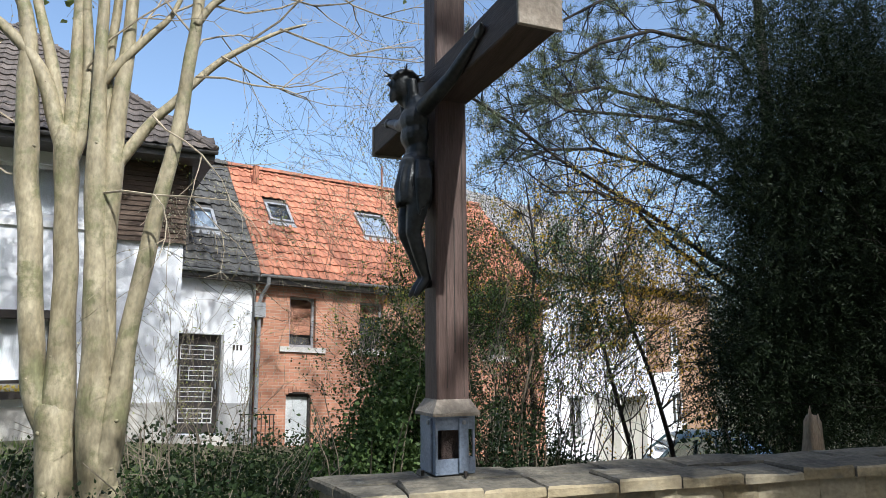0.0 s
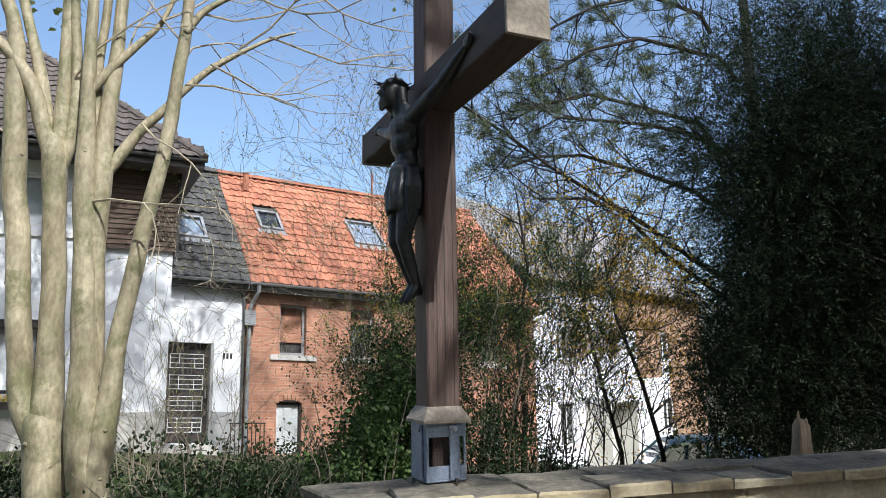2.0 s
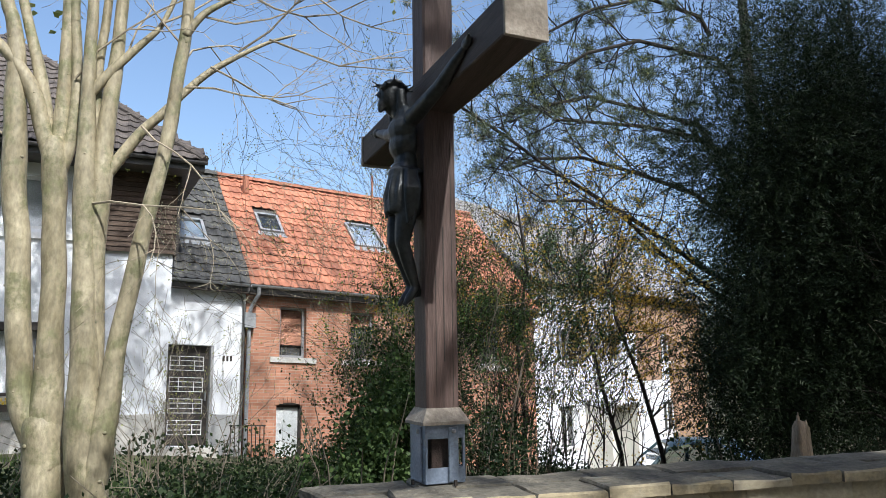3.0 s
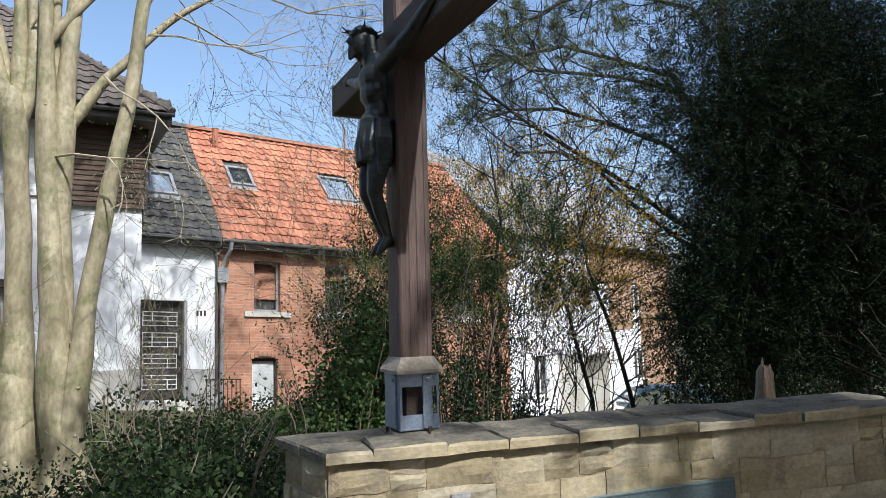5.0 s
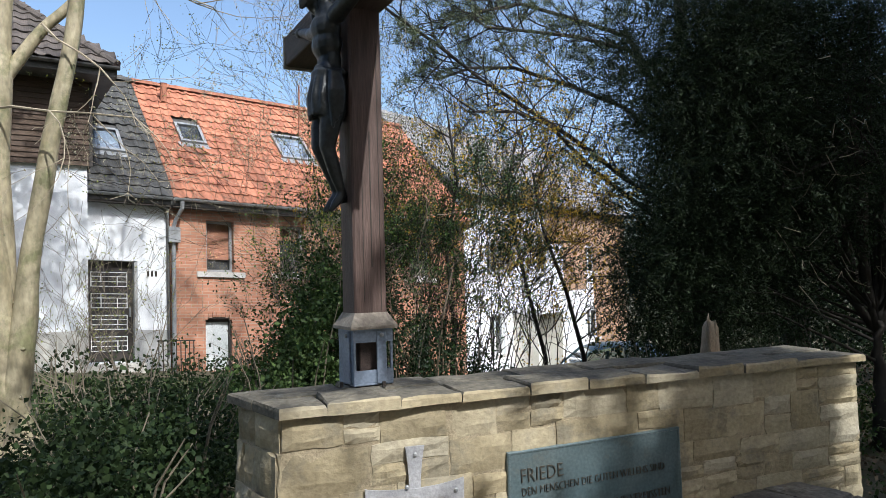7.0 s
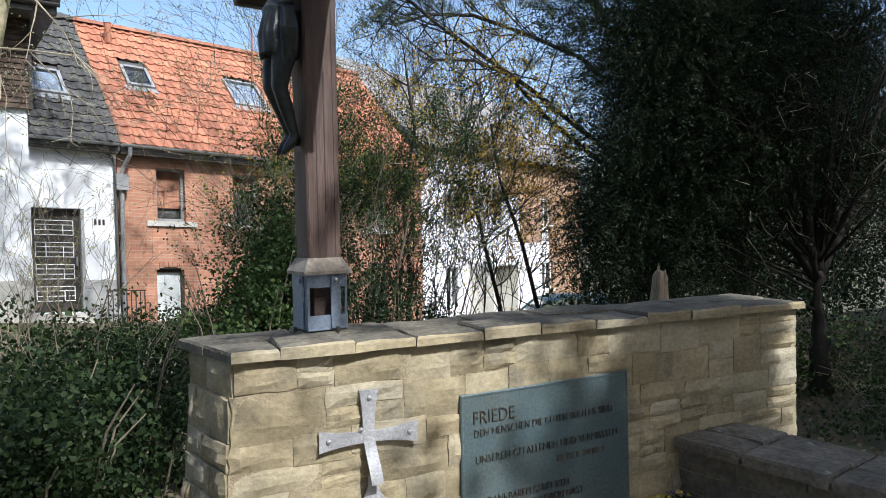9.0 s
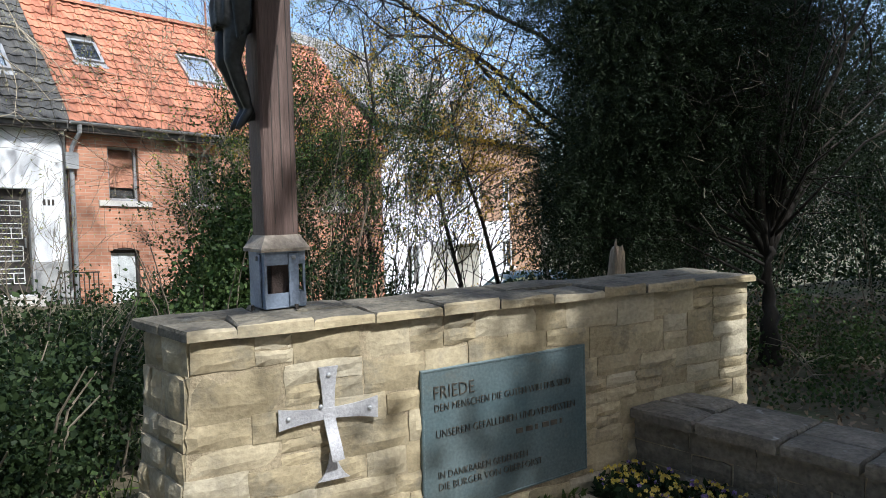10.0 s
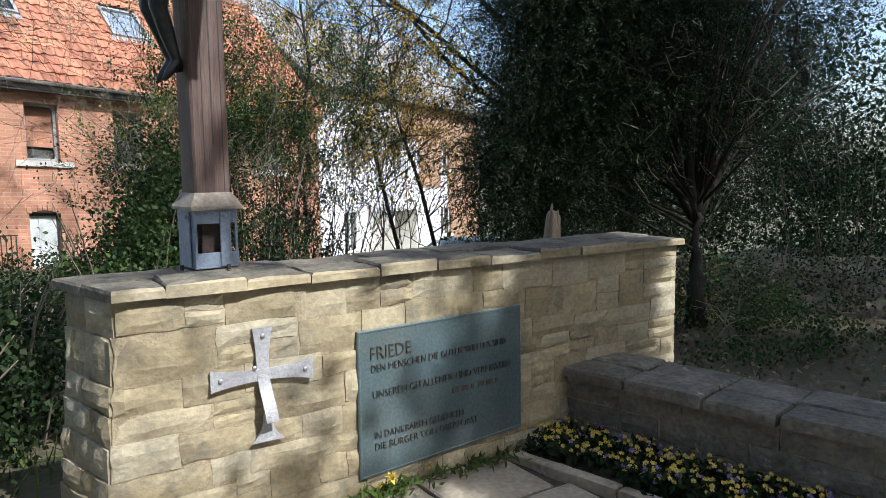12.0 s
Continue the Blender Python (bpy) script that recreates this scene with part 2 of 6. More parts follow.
M_YEW = foliage("yew_needles", (0.008, 0.015, 0.007), (0.036, 0.055, 0.024), 0.25, 0.6)
M_PINE = foliage("pine_needles", (0.045, 0.070, 0.040), (0.16, 0.185, 0.095), 0.2, 0.5)
M_IVY = foliage("ivy_leaves", (0.009, 0.022, 0.009), (0.034, 0.060, 0.022), 0.25, 0.6)
M_BRAMBLE = foliage("bramble_leaves", (0.012, 0.026, 0.010), (0.048, 0.076, 0.026), 0.3, 0.6)
M_SPRING = foliage("spring_leaves", (0.17, 0.20, 0.055), (0.40, 0.42, 0.13), 0.5, 0.5)
M_BUD = foliage("pale_buds", (0.34, 0.32, 0.20), (0.55, 0.52, 0.36), 0.4, 0.6)
M_GOLD = foliage("golden_leaves", (0.38, 0.25, 0.03), (0.68, 0.48, 0.07), 0.58, 0.5)
M_OLIVE = foliage("olive_spring_leaves", (0.12, 0.135, 0.022), (0.32, 0.31, 0.06), 0.55, 0.5)
M_AMBER = foliage("amber_leaves", (0.30, 0.185, 0.02), (0.54, 0.36, 0.045), 0.55, 0.5)
M_THICKET = foliage("thicket_leaves", (0.018, 0.042, 0.012), (0.092, 0.142, 0.042), 0.3, 0.55)
M_FRESH = foliage("fresh_green_leaves", (0.028, 0.062, 0.014), (0.105, 0.165, 0.045), 0.4, 0.55)
M_GRASS = foliage("grass_blades", (0.05, 0.09, 0.02), (0.14, 0.20, 0.05), 0.35, 0.5)
M_DRYLEAF = foliage("dry_leaves", (0.13, 0.09, 0.055), (0.30, 0.23, 0.16), 0.15, 0.7)
M_YELLOW = foliage("yellow_petals", (0.54, 0.38, 0.035), (0.74, 0.62, 0.18), 0.3, 0.6)
M_PURPLE = foliage("violet_petals", (0.11, 0.05, 0.24), (0.34, 0.27, 0.50), 0.3, 0.6)


def glass(name, tint, rough=0.03):
    m = bpy.data.materials.new(name)
    m.use_nodes = True
    b = m.node_tree.nodes["Principled BSDF"]
    b.inputs["Base Color"].default_value = (*tint, 1)
    b.inputs["Roughness"].default_value = rough
    b.inputs["Transmission Weight"].default_value = 1.0
    b.inputs["IOR"].default_value = 1.45
    return m


M_GLASS = glass("window_glass", (0.9, 0.93, 0.95))


# ---- mesh tools ----
class Mesh:
    """Collects vertices and faces of one part."""

    def __init__(self):
        self.v, self.f = [], []

    def add(self, verts, faces):
        k = len(self.v)
        self.v.extend(tuple(p) for p in verts)
        self.f.extend(tuple(i + k for i in face) for face in faces)
        return self

    def box(self, lo, hi, m=None, bevel=0.0):
        """A box; bevel chamfers its long edges."""
        (a, b, c), (d, e, g) = lo, hi
        if bevel <= 0:
            p = [(x, y, z) for z in (c, g) for x, y in ((a, b), (d, b), (d, e), (a, e))]
            q = [(3, 2, 1, 0), (4, 5, 6, 7), (0, 1, 5, 4), (1, 2, 6, 5), (2, 3, 7, 6), (3, 0, 4, 7)]
        else:
            s = bevel
            p, rings = [], []
            for z, t in ((c, s), (c + s, 0), (g - s, 0), (g, s)):
                rings.append(len(p))
                p += [(a + t + s, b + t, z), (d - t - s, b + t, z), (d - t, b + t + s, z), (d - t, e - t - s, z),
                      (d - t - s, e - t, z), (a + t + s, e - t, z), (a + t, e - t - s, z), (a + t, b + t + s, z)]
            q = [tuple(reversed(range(8))), tuple(range(24, 32))]
            for r in range(3):
                q += [(8 * r + i, 8 * r + (i + 1) % 8, 8 * r + 8 + (i + 1) % 8, 8 * r + 8 + i) for i in range(8)]
        return self.add([m @ Vector(x) for x in p] if m else p, q)

    def tube(self, path, radii, sides=8, rough=0.0, caps=True):
        """A tapered tube along a path."""
        path = [Vector(p) for p in path]
        k, rings = len(self.v), len(path)
        up = Vector((0.31, 0.95, 0.05))
        for i, p in enumerate(path):
            d = (path[min(i + 1, rings - 1)] - path[max(i - 1, 0)]).normalized()
            s = d.cross(up)
            s = (s if s.length > 1e-3 else d.cross(Vector((1, 0, 0)))).normalized()
            c = s.cross(d)
            for j in range(sides):
                a = 2 * math.pi * j / sides
                r = radii[i]
                if rough:
                    r *= 1 + rough * noise.noise(Vector((p.x * 3 + math.cos(a) * 1.3, p.y * 3 + math.sin(a) * 1.3, p.z * 2.2)))
                self.v.append(tuple(p + (s * math.cos(a) + c * math.sin(a)) * r))
        for i in range(rings - 1):
            for j in range(sides):
                a, b = k + i * sides + j, k + i * sides + (j + 1) % sides
                self.f.append((a, b, b + sides, a + sides))
        if caps:
            self.f.append(tuple(k + j for j in reversed(range(sides))))
            self.f.append(tuple(k + (rings - 1) * sides + j for j in range(sides)))
        return self

    def ball(self, c, r, seg=10, rings=7):
        """An ellipsoid; r: three radii."""
        k = len(self.v)
        for i in range(rings + 1):
            t = math.pi * i / rings
            for j in range(seg):
                a = 2 * math.pi * j / seg
                self.v.append((c[0] + r[0] * math.sin(t) * math.cos(a), c[1] + r[1] * math.sin(t) * math.sin(a), c[2] + r[2] * math.cos(t)))
        for i in range(rings):
            for j in range(seg):
                a, b = k + i * seg + j, k + i * seg + (j + 1) % seg
                self.f.append((a, a + seg, b + seg, b))
        return self

    def data(self, name, smooth=False):
        me = bpy.data.meshes.new(name)
        me.from_pydata(self.v, [], self.f)
        me.validate()
        if smooth:
            me.shade_smooth()
        return me


def part(name, mesh, material, parent=None, label="", smooth=False):
    """Links a Mesh or mesh data as one object, under a thing or a part."""
    me = mesh.data(name, smooth) if isinstance(mesh, Mesh) else mesh
    if not me.materials:
        me.materials.append(material)
    ob = new(name, me)
    if parent:
        ob.parent = parent
    return tagged(ob, label)


def thing(name, label, category, group="", kind="", at=None):
    ob = new(name)
    ob.empty_display_size = 0.1
    if at is not None:
        ob.matrix_basis = at
    return tagged(ob, label, category, group, kind)


def quads(name, verts):
    """Mesh data from an array (n, 4, 3) of separate four-cornered leaves."""
    n = len(verts)
    me = bpy.data.meshes.new(name)
    me.vertices.add(4 * n), me.loops.add(4 * n), me.polygons.add(n)
    me.vertices.foreach_set("co", np.ascontiguousarray(verts, dtype=np.float32).ravel())
    me.loops.foreach_set("vertex_index", np.arange(4 * n, dtype=np.int32))
    me.polygons.foreach_set("loop_start", np.arange(0, 4 * n, 4, dtype=np.int32))
    me.update(calc_edges=True)
    return me


def unit(v):
    return v / np.maximum(np.linalg.norm(v, axis=-1, keepdims=True), 1e-9)


def leaves(centres, length, width, tilt=(0, 0, 0), spread=1.0):
    """Pointed leaves about the centres, turned at random, with their tips biased along tilt."""
    n = len(centres)
    d = unit(RNG.normal(size=(n, 3)) * spread + np.array(tilt))
    s = unit(np.cross(d, RNG.normal(size=(n, 3))))
    size = RNG.uniform(0.6, 1.25, (n, 1))
    nrm = np.cross(d, s)
    a, b = d * length * size * 0.5, s * width * size * 0.5
    fold = nrm * width * size * 0.15
    return np.stack([centres - a, centres - a * 0.1 + b + fold, centres + a, centres - a * 0.1 - b + fold], 1)


def sprays(bases, direction, length, n_leaf, leaf_len, leaf_w):
    """Feathered sprays: leaflets on both sides of drooping axes."""
    n = len(bases)
    t = np.linspace(0.1, 1, n_leaf)[None, :, None]
    side = unit(np.cross(direction, unit(RNG.normal(size=(n, 3)))))
    L = length * RNG.uniform(0.6, 1.3, (n, 1, 1))
    pts = bases[:, None] + direction[:, None] * t * L + np.array([0, 0, -0.35]) * (t * L) ** 2
    sign = np.where(np.arange(n_leaf) % 2, 1.0, -1.0)[None, :, None]
    d = unit(side[:, None] * sign + direction[:, None] * 0.8 + RNG.normal(size=pts.shape) * 0.25)
    w = unit(np.cross(d, RNG.normal(size=pts.shape)))
    ll = leaf_len * RNG.uniform(0.7, 1.2, (n, n_leaf, 1))
    q = np.stack([pts, pts + d * ll * 0.5 + w * leaf_w, pts + d * ll, pts + d * ll * 0.5 - w * leaf_w], 2)
    return q.reshape(-1, 4, 3)


def crown_points(n, centre, radii, hollow=0.3, rough=0.45, clumps=60, clump=0.16):
    """Points in clumps within an uneven ellipsoid."""
    c = unit(RNG.normal(size=(clumps, 3))) * RNG.uniform(hollow, 1, (clumps, 1)) ** 0.6
    c *= 1 + rough * RNG.uniform(-1, 0.6, (clumps, 1))
    p = c[RNG.integers(0, clumps, n)] + RNG.normal(size=(n, 3)) * clump
    return p * np.array(radii) + np.array(centre)


def branch(mesh, tips, start, heading, length, radius, depth, split=3, bend=0.35, lift=0.12, sides=5):
    """A branching limb; the ends of its twigs go to tips."""
    steps = 4 if depth else 3
    p, d = Vector(start), Vector(heading).normalized()
    path, radii = [p.copy()], [radius]
    kids = []
    for i in range(steps):
        d = (d + Vector(RNG.normal(size=3)) * bend * 0.45 + Vector((0, 0, lift))).normalized()
        p = p + d * length / steps
        path.append(p.copy())
        radii.append(max(0.0024, radius * (1 - 0.5 * (i + 1) / steps)))
        if depth:
            kids.append((p.copy(), d.copy(), radii[-1]))
    mesh.tube(path, radii, sides if depth > 1 else 3, caps=False)
    if not depth:
        tips.extend(path[1:])
        return
    for j in range(split):
        q, e, r = kids[int(RNG.integers(1, steps))] if j else kids[-1]
        side = Vector(RNG.normal(size=3)).cross(e).normalized()
        branch(mesh, tips, q, e + side * RNG.uniform(0.5, 1.1), length * RNG.uniform(0.5, 0.78), r * 0.8, depth - 1, split, bend, lift, sides)


def step(a, b, x):
    t = min(1, max(0, (x - a) / (b - a)))
    return t * t * (3 - 2 * t)


def ground_z(x, y):
    """The lie of the land: level at the memorial, falling away towards the street behind it."""
    z = -0.12 * step(3.5, 10, y) - step(5, 11, y) * 0.12 * min(14, max(-2, x + 2.85)) * 0.95
    z -= step(14, 26, y) * step(4, 12, x) * 1.2
    z -= 0.10 * step(0.6, 1.6, y)
    return z


# ---- ground ----
def build_ground():
    xs = np.unique(np.concatenate([np.linspace(-600, -20, 8), np.arange(-20, 32, 1.0), np.linspace(32, 600, 8)]))
    ys = np.unique(np.concatenate([np.linspace(-600, -12, 8), np.arange(-12, 40, 1.0), np.linspace(40, 900, 8)]))
    m = Mesh()
    m.v = [(x, y, ground_z(x, y) - 0.03 + 0.03 * noise.noise(Vector((x * 0.8, y * 0.8, 0)))) for y in ys for x in xs]
    w = len(xs)
    m.f = [(j * w + i, j * w + i + 1, j * w + i + 1 + w, j * w + i + w) for j in range(len(ys) - 1) for i in range(w - 1)]
    return tagged(part("ground", m, M_GROUND, smooth=True), "uneven mossy ground with leaf litter sloping to the street", "ground", kind="structure")


build_ground()


# ---- stone pieces ----
def stone(lo, hi, rough=0.008, nx=5, nz=3, front="y", m=None):
    """A squared rubble stone whose front face is uneven and whose arrises are worn."""
    mesh = Mesh()
    (x0, y0, z0), (x1, y1, z1) = lo, hi
    seed = Vector(RNG.uniform(-50, 50, 3))
    ch = 0.0075
    grid = []
    for k in range(nz):
        for i in range(nx):
            u, v = i / (nx - 1), k / (nz - 1)
            edge = 1.0 if i in (0, nx - 1) or k in (0, nz - 1) else 0.0
            wob = noise.noise(seed + Vector((u * 2.2, v * 1.6, 0.3)))
            a = x0 + (x1 - x0) * u + 0.011 * noise.noise(seed + Vector((u * 3, v * 3, 7)))
            b = z0 + (z1 - z0) * v + 0.011 * noise.noise(seed + Vector((u * 3, v * 3, 3)))
            grid.append((a, y0 + ch * edge - rough * wob * (1.4 - edge), b))
    back = [(x0, y1, z0), (x1, y1, z0), (x1, y1, z1), (x0, y1, z1)]
    faces = [(k * nx + i, k * nx + i + 1, (k + 1) * nx + i + 1, (k + 1) * nx + i) for k in range(nz - 1) for i in range(nx - 1)]
    n = nx * nz
    faces.append(tuple(range(nx - 1, -1, -1)) + (n, n + 1))
    faces.append(tuple(range((nz - 1) * nx, nz * nx)) + (n + 2, n + 3))
    faces.append(tuple(k * nx for k in range(nz)) + (n + 3, n))
    faces.append(tuple(k * nx + nx - 1 for k in range(nz - 1, -1, -1)) + (n + 1, n + 2))
    faces.append((n + 1, n, n + 3, n + 2))
    pts = grid + back
    if m:
        pts = [m @ Vector(p) for p in pts]
    return mesh.add(pts, faces)


def slab(poly, z0, z1, rough=0.006, lip=0.012):
    """A cap slab over a four-cornered plan, its top uneven and its edges worn back."""
    mesh = Mesh()
    seed = Vector(RNG.uniform(-50, 50, 3))
    n = 5
    a, b, c, d = (Vector((*p, 0)) for p in poly)
    top, rim, low = [], [], []

    def at(u, v):
        return a.lerp(b, u).lerp(d.lerp(c, u), v)
    for j in range(n):
        for i in range(n):
            u, v = i / (n - 1), j / (n - 1)
            e = i in (0, n - 1) or j in (0, n - 1)
            p = at(0.02 + 0.96 * u, 0.02 + 0.96 * v) if e else at(u, v)
            p.z = z1 - (lip if e else 0.0) * (0.5 + 0.5 * noise.noise(seed + p * 9)) + rough * noise.noise(seed + p * 5)
            top.append(p)
    ring = [(i, 0) for i in range(n - 1)] + [(n - 1, j) for j in range(n - 1)] + [(i, n - 1) for i in range(n - 1, 0, -1)] + [(0, j) for j in range(n - 1, 0, -1)]
    for i, j in ring:
        p = at(i / (n - 1), j / (n - 1))
        wob = Vector((noise.noise(seed + p * 7), noise.noise(seed + p * 7 + Vector((3, 3, 3))), 0)) * 0.007
        rim.append(p + wob + Vector((0, 0, z1 - lip * 1.3)))
        low.append(p + wob * 1.6 + Vector((0, 0, z0 + 0.004 * noise.noise(seed + p * 6))))
    k, r = n * n, len(ring)
    faces = [(j * n + i, j * n + i + 1, (j + 1) * n + i + 1, (j + 1) * n + i) for j in range(n - 1) for i in range(n - 1)]
    for q in range(r):
        q2 = (q + 1) % r
        t0, t1 = ring[q][1] * n + ring[q][0], ring[q2][1] * n + ring[q2][0]
        faces += [(t0, k + q, k + q2, t1), (k + q, k + r + q, k + r + q2, k + q2)]
    faces.append(tuple(k + r + q for q in range(r)))
    return mesh.add(top + rim + low, faces)


# ---- memorial wall ----
WALL_R, WALL_T, CAP_LOW, CAP_TOP, WALL_BACK = 2.12, 0.99, 0.985, 1.035, 0.42
COURSES = (0.0, 0.105, 0.225, 0.325, 0.45, 0.57, 0.675, 0.845, 0.98)


def left_x(z, y=0.0):
    """The battered left end, which stands askew to the front."""
    return -0.93 - 0.085 * (0.98 - z) - 0.27 * y


def build_wall():
    wall = thing("wall_memorial", "sandstone memorial wall of coursed rubble with slab coping", "wall", kind="structure")
    core = Mesh()
    e = 0.0065
    lo, hi = -0.15, 0.985
    ring = lambda z: [(left_x(z) + e, e, z), (WALL_R - e, e, z), (WALL_R - e, WALL_BACK, z), (left_x(z, WALL_BACK) + e, WALL_BACK, z)]
    core.add(ring(lo) + ring(hi), [(3, 2, 1, 0), (4, 5, 6, 7), (0, 1, 5, 4), (1, 2, 6, 5), (2, 3, 7, 6), (3, 0, 4, 7)])
    part("mortar_core", core, M_MORTAR, wall)
    px0, px1, pz0, pz1 = 0.0, 0.912, 0.085, 0.765
    for c in range(len(COURSES) - 1):
        z0, z1 = COURSES[c] + 0.003, COURSES[c + 1] - 0.003
        x, first = left_x((z0 + z1) / 2), True
        while x < WALL_R - 0.02:
            w = float(RNG.uniform(0.13, 0.36))
            if first:
                w = 0.24 if c % 2 else 0.36
            x1 = min(x + w, WALL_R)
            if WALL_R - x1 < 0.12:
                x1 = WALL_R
            jz0 = 0.015 * math.sin(x * 5.1 + c * 1.7) * (0 < c)
            jz1 = 0.015 * math.sin(x * 5.1 + (c + 1) * 1.7) * (c < len(COURSES) - 2)
            z0, z1 = COURSES[c] + 0.002 + jz0, COURSES[c + 1] - 0.002 + jz1
            if not (x > px0 + 0.02 and x1 < px1 - 0.02 and z0 > pz0 and z1 < pz1):
                tall = (z1 - z0) > 0.10 and RNG.random() < 0.45 and not first
                for a, b in (((z0, (z0 + z1) / 2 - 0.003), ((z0 + z1) / 2 + 0.003, z1)) if tall else ((z0, z1),)):
                    part("stone", stone((x + 0.003, -float(RNG.uniform(0.0, 0.007)), a), (x1 - 0.002, 0.06, b), 0.010, 7, 4), M_STONE, wall)
            x, first = x1, False
    # left end, rougher
    for c in range(len(COURSES) - 1):
        z0, z1 = COURSES[c] + 0.003, COURSES[c + 1] - 0.003
        y = 0.012
        while y < WALL_BACK - 0.02:
            y1 = min(y + float(RNG.uniform(0.12, 0.26)), WALL_BACK)
            if WALL_BACK - y1 < 0.07:
                y1 = WALL_BACK
            zm = (z0 + z1) / 2
            m = Matrix.Translation((left_x(zm), 0, 0)) @ Matrix.Rotation(radians(-90 + math.degrees(math.atan(0.27))), 4, "Z")
            part("stone", stone((-y1, -0.004 - float(RNG.uniform(0, 0.009)), z0), (-y - 0.004, 0.06, z1), 0.016, 6, 4, m=m), M_STONE, wall)
            y = y1
    # right end
    for c in range(len(COURSES) - 1):
        z0, z1 = COURSES[c] + 0.003, COURSES[c + 1] - 0.003
        m = Matrix.Translation((WALL_R, 0, 0)) @ Matrix.Rotation(radians(90), 4, "Z")
        part("stone", stone((0.004, -0.004, z0), (0.24, 0.05, z1), m=m), M_STONE, wall)
        part("stone", stone((0.25, -0.004, z0), (WALL_BACK, 0.05, z1), m=m), M_STONE, wall)
    # coping: front slabs and back slabs
    fx = [None, -0.766, -0.469, -0.204, 0.105, 0.407, 0.706, 1.02, 1.30, 1.66, WALL_R + 0.03]
    yf, ym, yb = -0.036, 0.22, 0.485
    cl = lambda y: left_x(0.98, y) - 0.025
    for i in range(len(fx) - 1):
        a, b = fx[i], fx[i + 1]
        a0, a1 = (cl(yf), cl(ym)) if a is None else (a + 0.003, a + 0.003 + 0.008 * math.sin(i * 2.3))
        b0, b1 = b - 0.003, b - 0.003 + 0.008 * math.sin((i + 1) * 2.3)
        if i == len(fx) - 2:
            b1 = b
        dz = -0.005 if i == 0 else 0.008 * math.sin(i * 1.9)
        cap = part("coping_slab", slab([(a0, yf + 0.008 * math.sin(i * 3)), (b0, yf + 0.008 * math.sin(i * 3 + 1)), (b1, ym), (a1, ym)], CAP_LOW, CAP_TOP + dz), M_STONE_CAP, wall)
        # front faces take the wall stone; the lichened top is also darkened for shade
        cap.data.materials.append(M_STONE)
        for f in cap.data.polygons:
            f.material_index = 1 if f.normal.y < -0.6 else 0
    bx = [None, -0.62, -0.20, 0.22, 0.60, 1.05, 1.52, WALL_R + 0.03]
    for i in range(len(bx) - 1):
        a0, a1 = (cl(ym), cl(yb)) if bx[i] is None else (bx[i] + 0.006, bx[i] + 0.006)
        part("coping_slab", slab([(a0, ym + 0.009), (bx[i + 1] - 0.004, ym + 0.009), (bx[i + 1] - 0.004, yb), (a1, yb)], CAP_LOW, CAP_TOP - 0.003 + 0.006 * math.sin(i * 2.1)), M_STONE_CAP, wall)
    return wall


# low wall round the bed
LOW_A, LOW_ANG, LOW_LEN, LOW_H = Vector((1.22, 0.0, 0)), radians(-90 + 12.0), 3.4, 0.405


def low_m():
    return Matrix.Translation(LOW_A) @ Matrix.Rotation(LOW_ANG, 4, "Z")


def build_low_wall():
    """Local x runs along the wall towards the viewer, local -y is the face over the bed."""
    wall = thing("wall_low", "low weathered stone bench wall beside the flower bed", "wall", kind="structure")
    m = low_m()
    part("mortar_core", Mesh().box((0.01, 0.012 + 0.02, -0.15), (LOW_LEN, 0.40, 0.345), m), M_MORTAR, wall)
    rows = (-0.02, 0.12, 0.225, 0.345)
    for c in range(3):
        x = -0.02
        while x < LOW_LEN:
            x1 = min(x + float(RNG.uniform(0.2, 0.46)), LOW_LEN)
            part("stone", stone((x + 0.004, 0.02 - float(RNG.uniform(0, 0.006)), rows[c] + 0.003), (x1 - 0.004, 0.08, rows[c + 1] - 0.003), 0.012, m=m), M_STONE_LOW, wall)
            x = x1
    x, i = 0.0, 0
    for w in (0.36, 0.40, 0.33, 0.46, 0.40, 0.44, 0.5, 0.6):
        x1 = min(x + w, LOW_LEN)
        dy = 0.0
        for ya, yb, k in ((-0.025, 0.19, 0), (0.20, 0.44, 1)):
            s = slab([(x + 0.006, ya), (x1 - 0.006, ya + 0.01 * math.sin(i * 5)), (x1 - 0.006 + dy * (1 - k), yb), (x + 0.006, yb)], 0.345, LOW_H + 0.006 * math.sin(i * 2.2 + k), 0.006, 0.014)
            s.v = [tuple(m @ Vector(p)) for p in s.v]
            part("coping_slab", s, M_STONE_LOW, wall)
        x, i = x1, i + 1
    return wall


